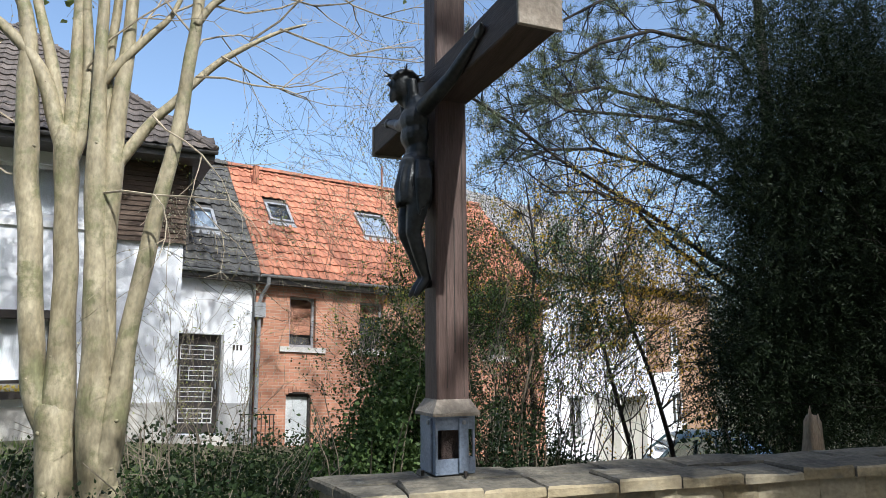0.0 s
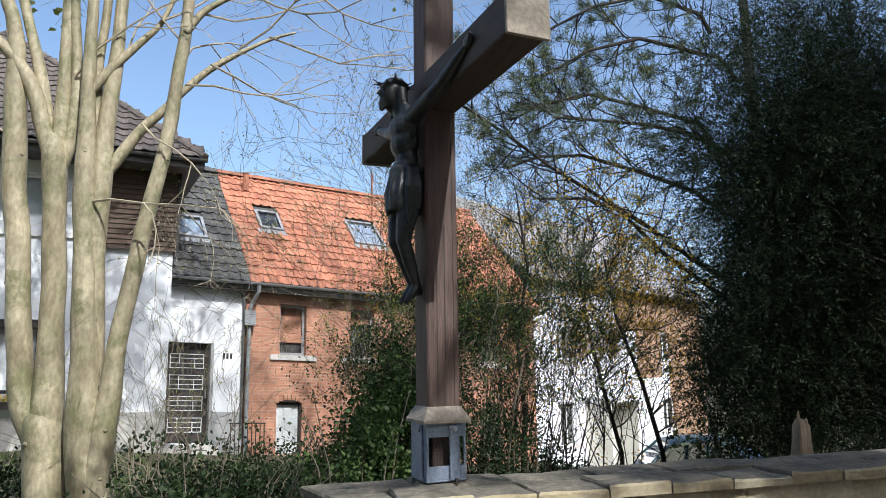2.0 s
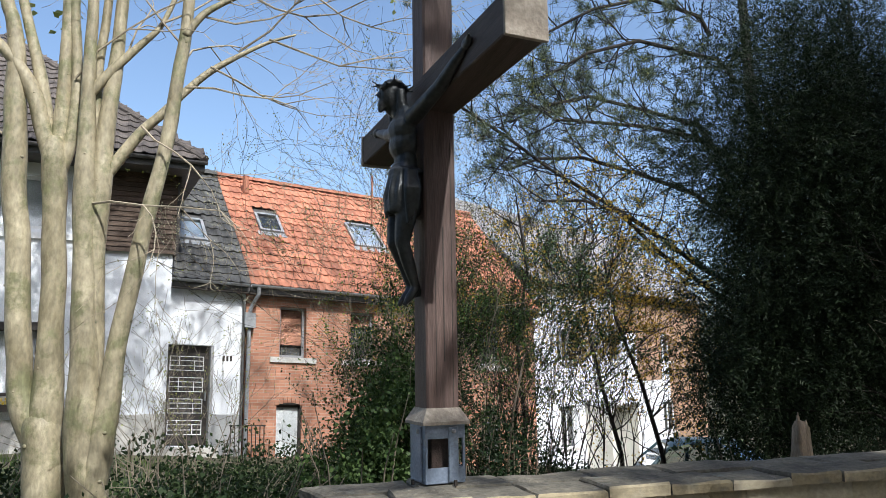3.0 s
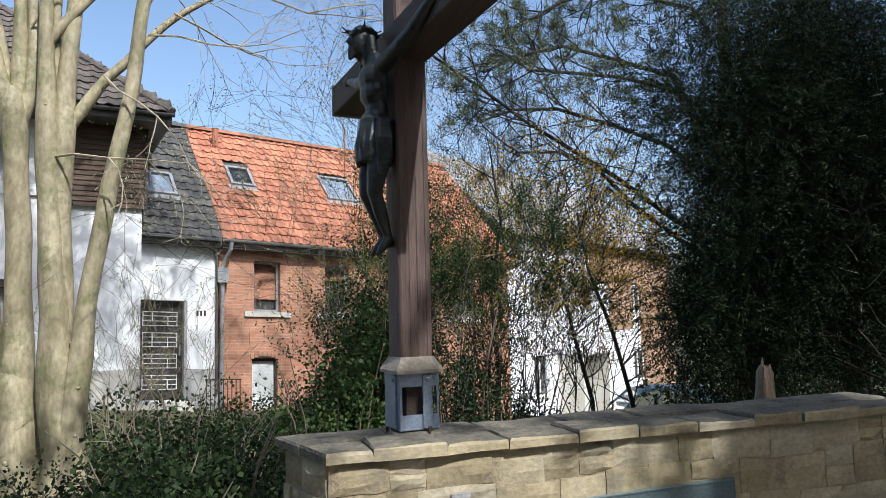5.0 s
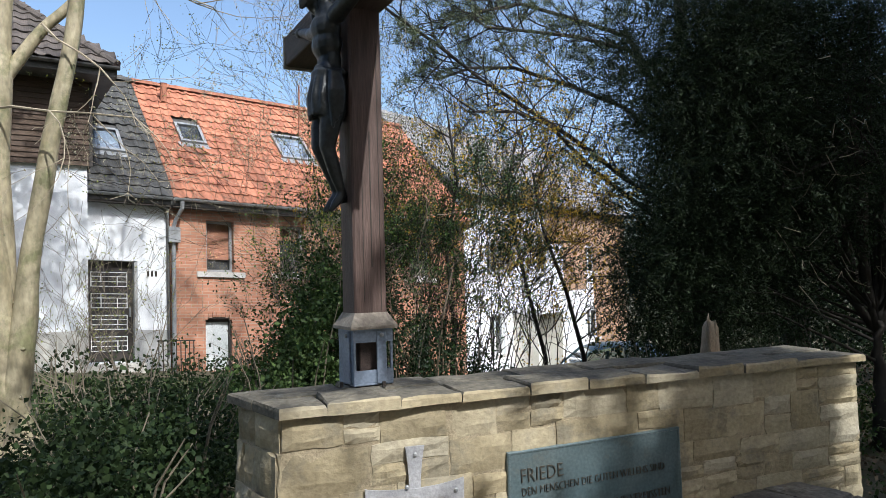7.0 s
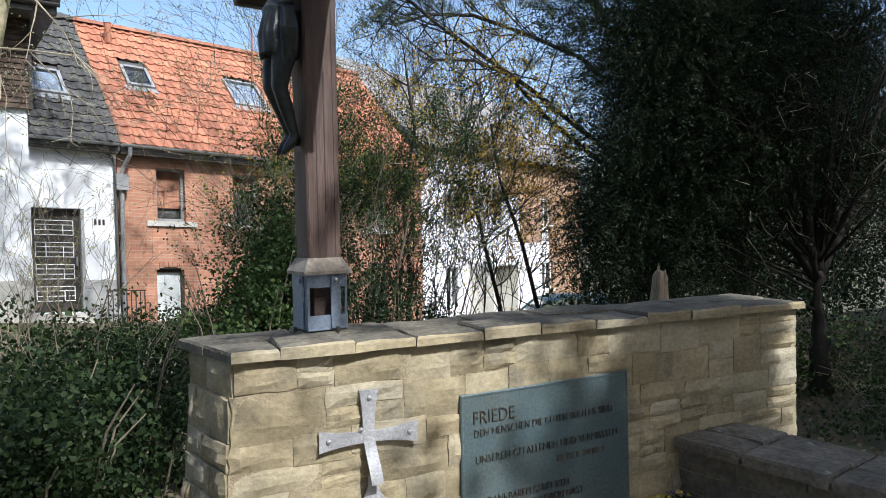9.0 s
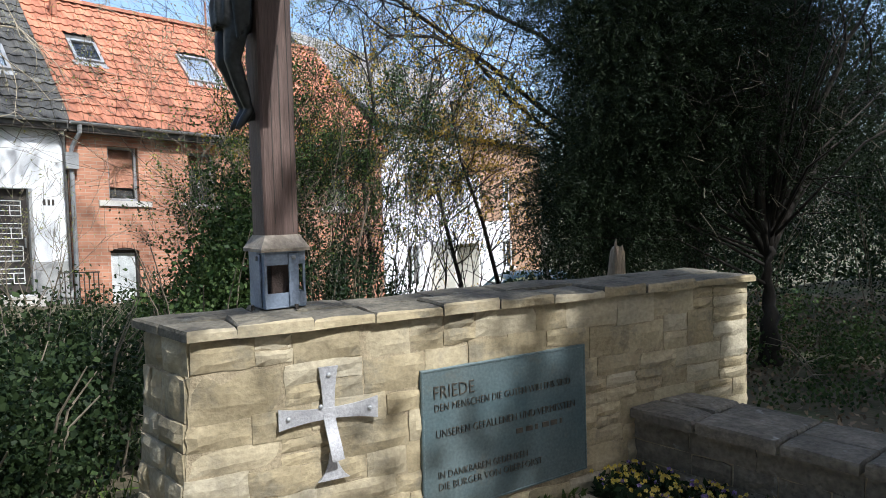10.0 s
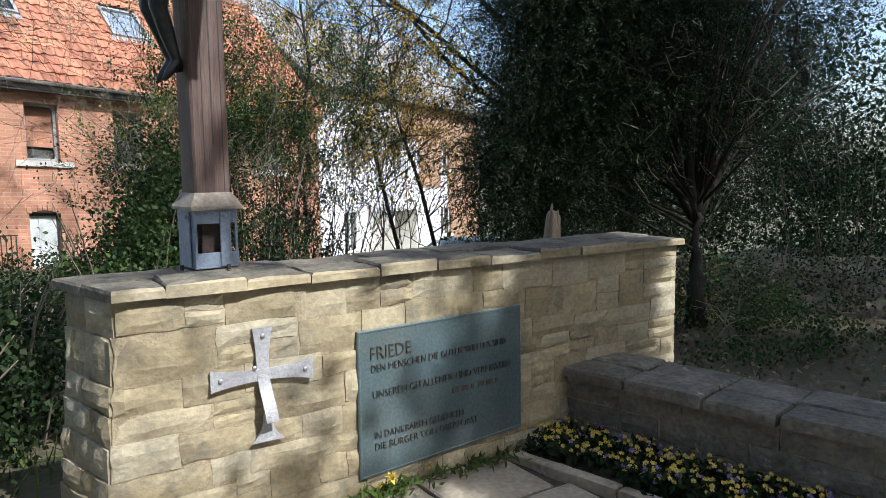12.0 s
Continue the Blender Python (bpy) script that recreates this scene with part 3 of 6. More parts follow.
def build_paving():
    """Irregular flags before the wall, and the kerb of the bed."""
    paving = thing("pavement", "worn natural stone flags before the memorial", "paving", kind="structure")
    part("bedding", Mesh().box((-2.0, -4.1, -0.12), (0.84, -0.002, -0.012)), M_SOIL, paving)
    y = -0.004
    for r in range(9):
        d = 0.46 if r else 0.40
        x = -1.9
        while x < 0.9:
            x1 = x + float(RNG.uniform(0.4, 0.8))
            right = 0.79 + (-y) * 0.235
            if x1 > right - 0.2:
                x1 = right
            s = slab([(x + 0.008, y - d + 0.012), (x1 - 0.008, y - d + 0.006), (x1 - 0.008, y), (x + 0.008, y)], -0.05, 0.004 + 0.006 * math.sin(x * 7 + r), 0.003, 0.006)
            part("flagstone", s, M_SLAB, paving)
            x = x1
            if x1 >= right:
                break
        y -= d
    kerb = thing("bed_kerb", "narrow stone kerb edging the flower bed", "kerb", kind="structure")
    m = Matrix.Translation((0.80, 0, 0)) @ Matrix.Rotation(radians(-90 + 13.2), 4, "Z")
    x = 0.02
    for w in (0.62, 0.85, 0.7, 0.9):
        s = slab([(x, 0.0), (x + w - 0.008, 0.0), (x + w - 0.008, 0.07), (x, 0.07)], -0.1, 0.03 + 0.004 * math.sin(x * 9), 0.003, 0.008)
        s.v = [tuple(m @ Vector(p)) for p in s.v]
        part("kerbstone", s, M_SLAB, kerb)
        x += w
    bed = Mesh()
    mm = m
    bed.add([mm @ Vector(p) for p in ((0.0, 0.07, 0.0), (3.2, 0.07, 0.0), (3.2, 0.62, 0.01), (0.0, 0.46, 0.01))], [(0, 1, 2, 3)])
    tagged(part("bed_soil", bed, M_SOIL), "dark soil of the flower bed", "soil", kind="structure")


# ---- memorial things ----
CROSS = Matrix.Translation((-0.505, 0.35, 0)) @ Matrix.Rotation(radians(6.8), 4, "Z")


def build_cross():
    cross = thing("wayside_cross", "tall dark red-brown timber cross standing on the memorial wall", "cross", at=CROSS)
    h = 0.076
    part("post", Mesh().box((-h, -h, 1.235), (h, h, 3.75), bevel=0.009), M_WOOD, cross)
    # post foot made narrower and darker to give the shade within the shoe
    part("post_foot", Mesh().box((-0.046, -0.046, 1.052), (0.046, 0.046, 1.236), bevel=0.004), M_WOOD_SHADED, cross, "foot of the timber post inside the steel shoe, recess shade in its colour")
    part("drying_crack", Mesh().box((0.006, -h - 0.0015, 1.55), (0.011, -h + 0.003, 2.15)), M_DARK, cross)
    part("drying_crack", Mesh().box((-0.031, -h - 0.0015, 1.40), (-0.028, -h + 0.003, 1.95)), M_DARK, cross)
    part("drying_crack", Mesh().box((0.048, -h - 0.0015, 1.36), (0.051, -h + 0.003, 2.55)), M_DARK, cross)
    b = 0.084
    part("crossbeam", Mesh().box((-b, -0.875, 2.695), (b, 0.875, 2.862), bevel=0.006), M_WOOD_SHADED, cross)
    for s in (-1, 1):
        y0, y1 = sorted((s * 0.8755, s * 0.893))
        part("end_board", Mesh().box((-b - 0.006, y0, 2.685), (b + 0.006, y1, 2.868), bevel=0.003), M_ENDGRAIN, cross, "weathered pale end board")
    # sloping drip board round the foot
    d = Mesh()
    o, i_ = 0.109, 0.077
    low = [(-o, -o, 1.282), (o, -o, 1.282), (o, o, 1.282), (-o, o, 1.282)]
    lip = [(x, y, 1.296) for x, y, _ in low]
    top = [(x * i_ / o, y * i_ / o, 1.352) for x, y, _ in low]
    d.add(low + lip + top, [(3, 2, 1, 0), (8, 9, 10, 11)] + [(a + k, (a + 1) % 4 + k, (a + 1) % 4 + k + 4, a + k + 4) for k in (0, 4) for a in range(4)])
    part("drip_board", d, M_DRIP, cross, "weathered grey drip board")
    # steel shoe
    s = 0.092
    shoe = part("steel_shoe", Mesh().box((-s, -s, CAP_TOP + 0.004), (s, s, CAP_TOP + 0.016), bevel=0.003), M_STEEL, cross, "blue-grey painted steel shoe with open sides")
    t = 0.006
    for z0, z1, nm in ((CAP_TOP + 0.016, CAP_TOP + 0.07, "lower_band"), (1.225, 1.281, "upper_band")):
        for x0, y0, x1, y1 in ((-s, -s, s, -s + t), (-s, s - t, s, s), (-s, -s + t, -s + t, s - t), (s - t, -s + t, s, s - t)):
            part(nm, Mesh().box((x0, y0, z0), (x1, y1, z1)), M_STEEL, shoe)
    for x, y in ((-1, -1), (1, -1), (1, 1), (-1, 1)):
        a, c = sorted((x * s, x * (s - 0.012)))
        e, g = sorted((y * s * 1.0, y * (s - 0.012)))
        part("corner_angle", Mesh().box((a + 0.001, e + 0.001, CAP_TOP + 0.07), (c - 0.001, g - 0.001, 1.225)), M_STEEL, shoe)
    part("side_plate", Mesh().box((-s + 0.0005, -s + 0.014, CAP_TOP + 0.07), (-s + 0.006, s - 0.014, 1.225)), M_STEEL, shoe)
    for m in (Matrix(), Matrix.Rotation(radians(90), 4, "Z"), Matrix.Rotation(radians(-90), 4, "Z")):
        part("strap", Mesh().box((0.012, -s - 0.009, CAP_TOP + 0.010), (0.058, -s - 0.001, 1.275), m, bevel=0.003), M_STEEL, shoe)
        bolt = Mesh().tube([(0.035, -s - 0.009, 1.255), (0.035, -s - 0.016, 1.255), (0.035, -s - 0.019, 1.255)], [0.010, 0.010, 0.005], 8)
        bolt.v = [tuple(m @ Vector(p)) for p in bolt.v]
        part("bolt", bolt, M_ZINC, shoe, "bright zinc bolt head")
        foot = Mesh().tube([(0.03, -s - 0.035, CAP_TOP + 0.0), (0.03, -s - 0.035, CAP_TOP + 0.022)], [0.009, 0.008], 6)
        foot.v = [tuple(m @ Vector(p)) for p in foot.v]
        part("anchor_bolt", foot, M_DARK, shoe)
    return cross


def build_corpus():
    """A plain bronze figure on the cross, kept as one simple mesh."""
    m = Mesh()

    def limb(pts, radii, sides=10):
        m.tube(pts, radii, sides)
        for p, r in ((pts[0], radii[0]), (pts[-1], radii[-1])):
            m.ball(p, (r, r, r), 8, 6)
    # torso, from hips to neck
    for z, x, rx, ry, y in ((2.30, -0.155, 0.062, 0.088, 0.0), (2.38, -0.150, 0.056, 0.078, 0.0), (2.46, -0.150, 0.056, 0.080, 0.005), (2.54, -0.160, 0.070, 0.098, 0.008), (2.61, -0.165, 0.072, 0.108, 0.008), (2.66, -0.160, 0.050, 0.095, 0.006)):
        m.ball((x, y, z), (rx * 0.92, ry * 0.94, 0.075), 12, 8)
    limb([(-0.165, 0.012, 2.66), (-0.19, 0.025, 2.745)], [0.036, 0.033])
    m.ball((-0.205, 0.036, 2.79), (0.062, 0.054, 0.078), 12, 9)       # head
    m.ball((-0.185, 0.05, 2.77), (0.062, 0.056, 0.085), 10, 8)        # hair
    m.tube([(-0.236, 0.044, 2.765), (-0.250, 0.045, 2.735), (-0.262, 0.046, 2.700)], [0.030, 0.025, 0.009], 8)   # beard
    m.tube([(-0.258, 0.040, 2.80), (-0.275, 0.042, 2.775)], [0.008, 0.011], 6)                                   # nose
    for y in (-0.022, 0.098):                                                                                   # locks
        m.tube([(-0.185, y, 2.80), (-0.178, y * 1.1, 2.73), (-0.185, y * 0.95, 2.665)], [0.024, 0.026, 0.012], 7)
    for k in range(14):                                               # crown
        a = 2 * math.pi * k / 14
        c = Vector((-0.200 + 0.066 * math.cos(a), 0.038 + 0.062 * math.sin(a), 2.825 + 0.012 * math.sin(a * 3)))
        n2 = Vector((-0.200 + 0.066 * math.cos(a + 0.5), 0.038 + 0.062 * math.sin(a + 0.5), 2.828 + 0.012 * math.sin(a * 3 + 1.5)))
        m.tube([c, n2], [0.011, 0.011], 5)
        m.tube([c, c + Vector((math.cos(a) * 0.04, math.sin(a) * 0.04, 0.03 * math.sin(k * 2.1)))], [0.008, 0.005], 4)
    for s in (-1, 1):                                                 # arms
        limb([(-0.150, s * 0.10, 2.645), (-0.135, s * 0.27, 2.675), (-0.120, s * 0.34, 2.70)], [0.042, 0.034, 0.031])
        limb([(-0.120, s * 0.34, 2.70), (-0.110, s * 0.46, 2.745), (-0.103, s * 0.545, 2.775)], [0.031, 0.027, 0.019])
        m.ball((-0.106, s * 0.585, 2.79), (0.018, 0.042, 0.026), 8, 6)
        m.tube([(-0.11, s * 0.60, 2.79), (-0.125, s * 0.64, 2.80)], [0.012, 0.008], 5)
    for s, f in ((-1, 0.0), (1, 0.012)):                              # legs
        limb([(-0.150, s * 0.045, 2.27), (-0.172 - f, s * 0.040, 2.16), (-0.182 - f, s * 0.034, 2.08)], [0.056, 0.046, 0.036])
        limb([(-0.182 - f, s * 0.034, 2.08), (-0.150, s * 0.028, 1.98), (-0.112 - f, s * 0.016, 1.88)], [0.034, 0.031, 0.018])
        limb([(-0.110 - f, s * 0.015, 1.88), (-0.142 - f, s * 0.017, 1.835), (-0.165 - f, s * 0.019, 1.805)], [0.021, 0.019, 0.012])
    m.tube([(-0.07, 0, 1.862), (-0.145, 0, 1.84)], [0.02, 0.016], 6)    # foot rest
    # loincloth: belt, skirt and a fold hanging at the hip
    m.tube([(-0.150, 0, 2.435), (-0.155, 0, 2.40), (-0.160, 0, 2.33), (-0.168, 0, 2.25), (-0.172, 0, 2.205)], [0.066, 0.076, 0.083, 0.086, 0.080], 16)
    m.tube([(-0.150, 0, 2.415), (-0.150, 0, 2.395)], [0.085, 0.085], 14)
    for k in range(7):                                                # pleats
        a = math.pi * (0.55 + 0.15 * k)
        m.tube([(-0.155 + 0.070 * math.cos(a), 0.078 * math.sin(a), 2.40), (-0.165 + 0.080 * math.cos(a), 0.086 * math.sin(a), 2.30), (-0.168 + 0.076 * math.cos(a), 0.082 * math.sin(a), 2.19 + 0.02 * (k % 3))], [0.007, 0.014, 0.010], 6)
    for k in range(3):
        m.tube([(-0.17 + 0.015 * k, -0.080, 2.40), (-0.18 + 0.02 * k, -0.105, 2.31), (-0.175 + 0.02 * k, -0.098, 2.15 + 0.03 * k)], [0.014, 0.022, 0.007], 7)
    ob = part("crucifix_figure", m, M_BRONZE, smooth=True)
    ob.matrix_basis = CROSS @ Matrix.Translation((0.012, 0, 0))
    r = ob.modifiers.new("remesh", "REMESH")
    r.mode, r.voxel_size, r.use_smooth_shade = "VOXEL", 0.0065, True
    sm = ob.modifiers.new("smooth", "SMOOTH")
    sm.factor, sm.iterations = 0.5, 3
    return tagged(ob, "dark patinated bronze crucifix figure fixed to the timber cross", "statue")


def build_iron_cross():
    cross = thing("iron_cross", "grey forged iron cross with flared arms riveted to the wall", "cross")
    cx, cz = -0.418, 0.64

    def arm(name, a, b, w0, w1, y0=-0.012, y1=-0.012, n=8, bow=0.0):
        """A flat flared bar from a to b (x, z), its waist narrow."""
        m = Mesh()
        a, b = Vector((a[0], 0, a[1])), Vector((b[0], 0, b[1]))
        d = (b - a).normalized()
        s = Vector((d.z, 0, -d.x))
        for i in range(n + 1):
            t = i / n
            p = a.lerp(b, t)
            w = w0 + (w1 - w0) * t ** 2.2
            y = y0 + (y1 - y0) * t - bow * math.sin(math.pi * t * 0.5) ** 2
            e = 0.004 if t == 1 else 0.0
            for q, yy in ((-1, y), (1, y), (1, y - 0.009), (-1, y - 0.009)):
                m.v.append(tuple(p + s * q * w / 2 + Vector((0, yy, 0)) - d * e))
        for i in range(n):
            k = 4 * i
            m.f += [(k + j, k + (j + 1) % 4, k + 4 + (j + 1) % 4, k + 4 + j) for j in range(4)]
        m.f += [(3, 2, 1, 0), (4 * n, 4 * n + 1, 4 * n + 2, 4 * n + 3)]
        return part(name, m, M_IRON, cross)

    arm("upper_arm", (cx, cz + 0.0), (-0.414, 0.832), 0.048, 0.082)
    arm("side_arm", (cx + 0.0, cz), (-0.626, 0.642), 0.046, 0.086, -0.014, -0.014)
    arm("side_arm", (cx, cz), (-0.205, 0.636), 0.044, 0.092, -0.014, -0.02)
    arm("lower_arm", (cx, cz), (-0.402, 0.455), 0.048, 0.052, -0.016, -0.016, 12, 0.05)
    arm("foot_plate", (-0.405, 0.475), (-0.405, 0.362), 0.03, 0.135, -0.010, -0.016, 6)
    for x, z, y in ((-0.414, 0.795, -0.021), (-0.585, 0.642, -0.023), (-0.245, 0.637, -0.028), (-0.452, 0.672, -0.023)):
        part("rivet", Mesh().tube([(x, y, z), (x, y - 0.006, z), (x, y - 0.009, z)], [0.010, 0.009, 0.004], 8), M_ZINC, cross)
    return cross


def text_mesh(body, size, width, depth=0.004):
    cu = bpy.data.curves.new("lettering", "FONT")
    cu.body, cu.size, cu.extrude, cu.resolution_u, cu.offset = body, size, depth, 2, -0.0014
    ob = new("lettering", cu)
    bpy.context.view_layer.update()
    me = bpy.data.meshes.new_from_object(ob.evaluated_get(bpy.context.evaluated_depsgraph_get()))
    bpy.data.objects.remove(ob)
    xs = [v.co.x for v in me.vertices]
    k = width / (max(xs) - min(xs))
    x0 = min(xs)
    for v in me.vertices:
        v.co.x = (v.co.x - x0) * k
    me.materials.clear()
    return me


def build_plaque():
    plaque = thing("bronze_plaque", "blue-green patinated bronze plaque with raised lettering on the wall", "plaque")
    c = [(0.0, 0.086), (0.914, 0.136), (0.906, 0.763), (0.0, 0.750)]
    m = Mesh()
    y0, y1, s = 0.004, -0.016, 0.004
    ring = lambda y, e: [(x + (e if i in (0, 3) else -e), y, z + (e if i < 2 else -e)) for i, (x, z) in enumerate(c)]
    m.add(ring(y0, 0) + ring(y1 + s, 0) + ring(y1, s) + ring(y1, 0.010) + ring(y1 + 0.003, 0.012),
          [(a + k, (a + 1) % 4 + k, (a + 1) % 4 + k + 4, a + k + 4) for k in (0, 4, 8, 12) for a in range(4)] + [(16, 17, 18, 19), (3, 2, 1, 0)])
    part("plate", m, M_PLAQUE, plaque)
    tilt = math.atan(0.026)
    for body, size, x, z, w in (("FRIEDE", 0.085, 0.062, 0.617, 0.205), ("DEN MENSCHEN DIE GUTEN WILLENS SIND", 0.050, 0.064, 0.561, 0.745),
                                ("UNSEREN GEFALLENEN UND VERMISSTEN", 0.052, 0.070, 0.443, 0.765), ("IN DANKBAREM GEDENKEN", 0.050, 0.076, 0.258, 0.475),
                                ("DIE BÜRGER VON OBERFORST", 0.050, 0.076, 0.206, 0.56)):
        ob = part("lettering", text_mesh(body, size, w), M_LETTER, plaque, "raised bronze lettering")
        ob.matrix_basis = Matrix.Translation((x, -0.0155, z)) @ Matrix.Rotation(-tilt, 4, "Y") @ Matrix.Rotation(radians(90), 4, "X")
    for k, x in enumerate((0.49, 0.545, 0.60, 0.64, 0.69, 0.745)):
        part("lettering_bar", Mesh().box((x, -0.018, 0.388 + 0.026 * (x - 0.4)), (x + (0.012 if k % 3 == 2 else 0.036), -0.012, 0.412 + 0.026 * (x - 0.4))), M_LETTER, plaque)
    return plaque


# ---- houses behind ----
HD = Vector((math.sin(radians(HAZ)), math.cos(radians(HAZ)), 0))
HN = Vector((-HD.y, HD.x, 0))


class Front:
    """Places points of a house: u along its front, v up, w into it."""

    def __init__(self, origin, az, fall=0.0, skew=0.0):
        self.o, self.d = Vector(origin), Vector((math.sin(radians(az)), math.cos(radians(az)), 0))
        self.n, self.fall, self.skew = Vector((-self.d.y, self.d.x, 0)), fall, skew

    def p(self, u, v, w=0.0):
        u = u - self.skew * max(0.0, w)
        return self.o + self.d * u + self.n * w + Vector((0, 0, v - self.fall * u))

    def box(self, m, u0, u1, v0, v1, w0, w1):
        c = [self.p(u, v, w) for v in (v0, v1) for u, w in ((u0, w0), (u1, w0), (u1, w1), (u0, w1))]
        m.add(c, [(3, 2, 1, 0), (4, 5, 6, 7), (0, 1, 5, 4), (1, 2, 6, 5), (2, 3, 7, 6), (3, 0, 4, 7)])
        return m

    def one(self, u0, u1, v0, v1, w0, w1):
        return self.box(Mesh(), u0, u1, v0, v1, w0, w1)

    def wall(self, u0, u1, v0, v1, holes, w0=0.0, thick=0.3):
        """A wall with openings (u0, u1, v0, v1) through it."""
        m = Mesh()
        us = sorted({u0, u1, *(h[0] for h in holes), *(h[1] for h in holes)})
        vs = sorted({v0, v1, *(h[2] for h in holes), *(h[3] for h in holes)})
        for a, b in zip(us, us[1:]):
            for c, d in zip(vs, vs[1:]):
                if not any(h[0] <= a and b <= h[1] and h[2] <= c and d <= h[3] for h in holes):
                    self.box(m, a, b, c, d, w0, w0 + thick)
        # weld the cells into one body and drop the faces between them
        at, ids, count = {}, [], {}
        for q in m.v:
            ids.append(at.setdefault(tuple(round(k, 4) for k in q), len(at)))
        faces = [tuple(ids[k] for k in face) for face in m.f]
        for face in faces:
            count[frozenset(face)] = count.get(frozenset(face), 0) + 1
        m.v, m.f = list(at), [face for face in faces if count[frozenset(face)] == 1]
        return m


def window(front, house, u0, u1, v0, v1, w=0.0, frame=M_FRAME, backing=M_ROOM_SHADE, mullion=True, sill=True, blind=0.0, bar=0.05):
    """A recessed casement with frame, pane and a backing sheet: curtain, or dark for room shade."""
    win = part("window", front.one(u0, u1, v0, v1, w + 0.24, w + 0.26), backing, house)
    a = w + 0.12
    for q in ((u0, u0 + bar, v0, v1), (u1 - bar, u1, v0, v1), (u0 + bar, u1 - bar, v0, v0 + bar), (u0 + bar, u1 - bar, v1 - bar, v1)):
        part("frame_bar", front.one(*q, a, a + 0.06), frame, win)
    if mullion:
        um = (u0 + u1) / 2
        part("mullion", front.one(um - 0.03, um + 0.03, v0 + bar, v1 - bar, a, a + 0.06), frame, win)
    pane = part("pane", front.one(u0 + bar, u1 - bar, v0 + bar, v1 - bar, a + 0.025, a + 0.031), M_GLASS, win)
    pane.visible_shadow = False
    if blind:
        part("blind", front.one(u0 + bar, u1 - bar, v1 - (v1 - v0) * blind, v1 - bar, a + 0.065, a + 0.075), M_BLIND, win)
    if sill:
        part("sill", front.one(u0 - 0.22, u1 + 0.25, v0 - 0.12, v0, w - 0.05, w + 0.10), M_SILL, win)
    return win


def pantile(wd, ln):
    """One S-shaped tile lying in its local x (across) and y (up the slope)."""
    m = Mesh()
    prof = [(0.0, 0.010), (0.12, 0.028), (0.26, 0.034), (0.40, 0.020), (0.55, 0.004), (0.75, 0.000), (0.92, 0.006), (1.06, 0.022)]
    for y, lift in ((0.0, 0.030), (ln * 1.06, 0.0)):
        m.v += [(wd * a, y, h + lift) for a, h in prof]
    m.v += [(wd * a, 0.0, h + 0.012) for a, h in prof]
    n = len(prof)
    m.f = [(i, i + 1, n + i + 1, n + i) for i in range(n - 1)] + [(2 * n + i, 2 * n + i + 1, i + 1, i) for i in range(n - 1)]
    return m


def tile_roof(front, parent, u0, u1, eave, ridge, wd, ln, material, singles=300, skip=(), hip=None, name="roof_tile"):
    """Rows of tiles on a slope from eave (v, w) to ridge (v, w). The first ones are parts, the rest one joined mesh."""
    (v0, w0), (v1, w1) = eave, ridge
    slope = math.hypot(v1 - v0, w1 - w0)
    rows, cols = int(slope / ln), int(round((u1 - u0) / wd))
    wd = (u1 - u0) / cols
    base = pantile(wd, ln).data("roof_tile")
    base.materials.append(material)
    rest, made = Mesh(), 0
    src = pantile(wd, ln)
    for r in range(rows + 1):
        t = r * ln / slope
        if t >= 0.995:
            continue
        v, w = v0 + (v1 - v0) * t, w0 + (w1 - w0) * t
        for c in range(cols):
            u = u0 + c * wd
            if any(a <= u + wd / 2 <= b and e <= v <= g for a, b, e, g in skip) or (hip and hip(u, v)):
                continue
            p = front.p(u, v, w)
            ex = (front.p(u + wd, v, w) - p).normalized()
            ey = (front.p(u, v + (v1 - v0) * 0.01, w + (w1 - w0) * 0.01) - p).normalized()
            ez = ex.cross(ey).normalized()
            j = RNG.normal(size=2) * 0.004
            m = Matrix((ex, ey, ez)).transposed().to_4x4()
            m.translation = p + ez * (0.01 + j[0]) + ey * j[1]
            if made < singles:
                ob = new(name, base)
                ob.parent = parent
                ob.matrix_basis = m
                made += 1
            else:
                rest.add([m @ Vector(q) for q in src.v], src.f)
    if rest.v:
        tagged(part("roof_tile_field", rest, material, parent), kind="stuff")


def roof_deck(front, u0, u1, eave, ridge, drop=0.03):
    (v0, w0), (v1, w1) = eave, ridge
    m = Mesh()
    q = [front.p(u, v + d, w) for d in (-drop, -drop - 0.12) for u, v, w in ((u0, v0, w0), (u1, v0, w0), (u1, v1, w1), (u0, v1, w1))]
    back = [front.p(u, v, w) for u, v, w in ((u0, v1 - drop, w1), (u1, v1 - drop, w1), (u1, v0, 2 * w1 - w0), (u0, v0, 2 * w1 - w0))]
    m.add(q, [(0, 1, 2, 3), (7, 6, 5, 4), (0, 4, 5, 1), (1, 5, 6, 2), (3, 2, 6, 7), (0, 3, 7, 4)])
    m.add(back, [(0, 1, 2, 3)])
    return m


def ridge_tiles(front, house, u0, u1, v, w, material, n):
    for i in range(n):
        a, b = u0 + (u1 - u0) * i / n, u0 + (u1 - u0) * (i + 1.12) / n
        m = Mesh()
        for u, r in ((a, 0.12), (b, 0.105)):
            m.v += [tuple(front.p(u, v - 0.05 + r * math.sin(q), w - r * math.cos(q))) for q in np.linspace(0, math.pi, 7)]
        m.f = [(k, k + 1, k + 8, k + 7) for k in range(6)]
        part("ridge_tile", m, material, house)


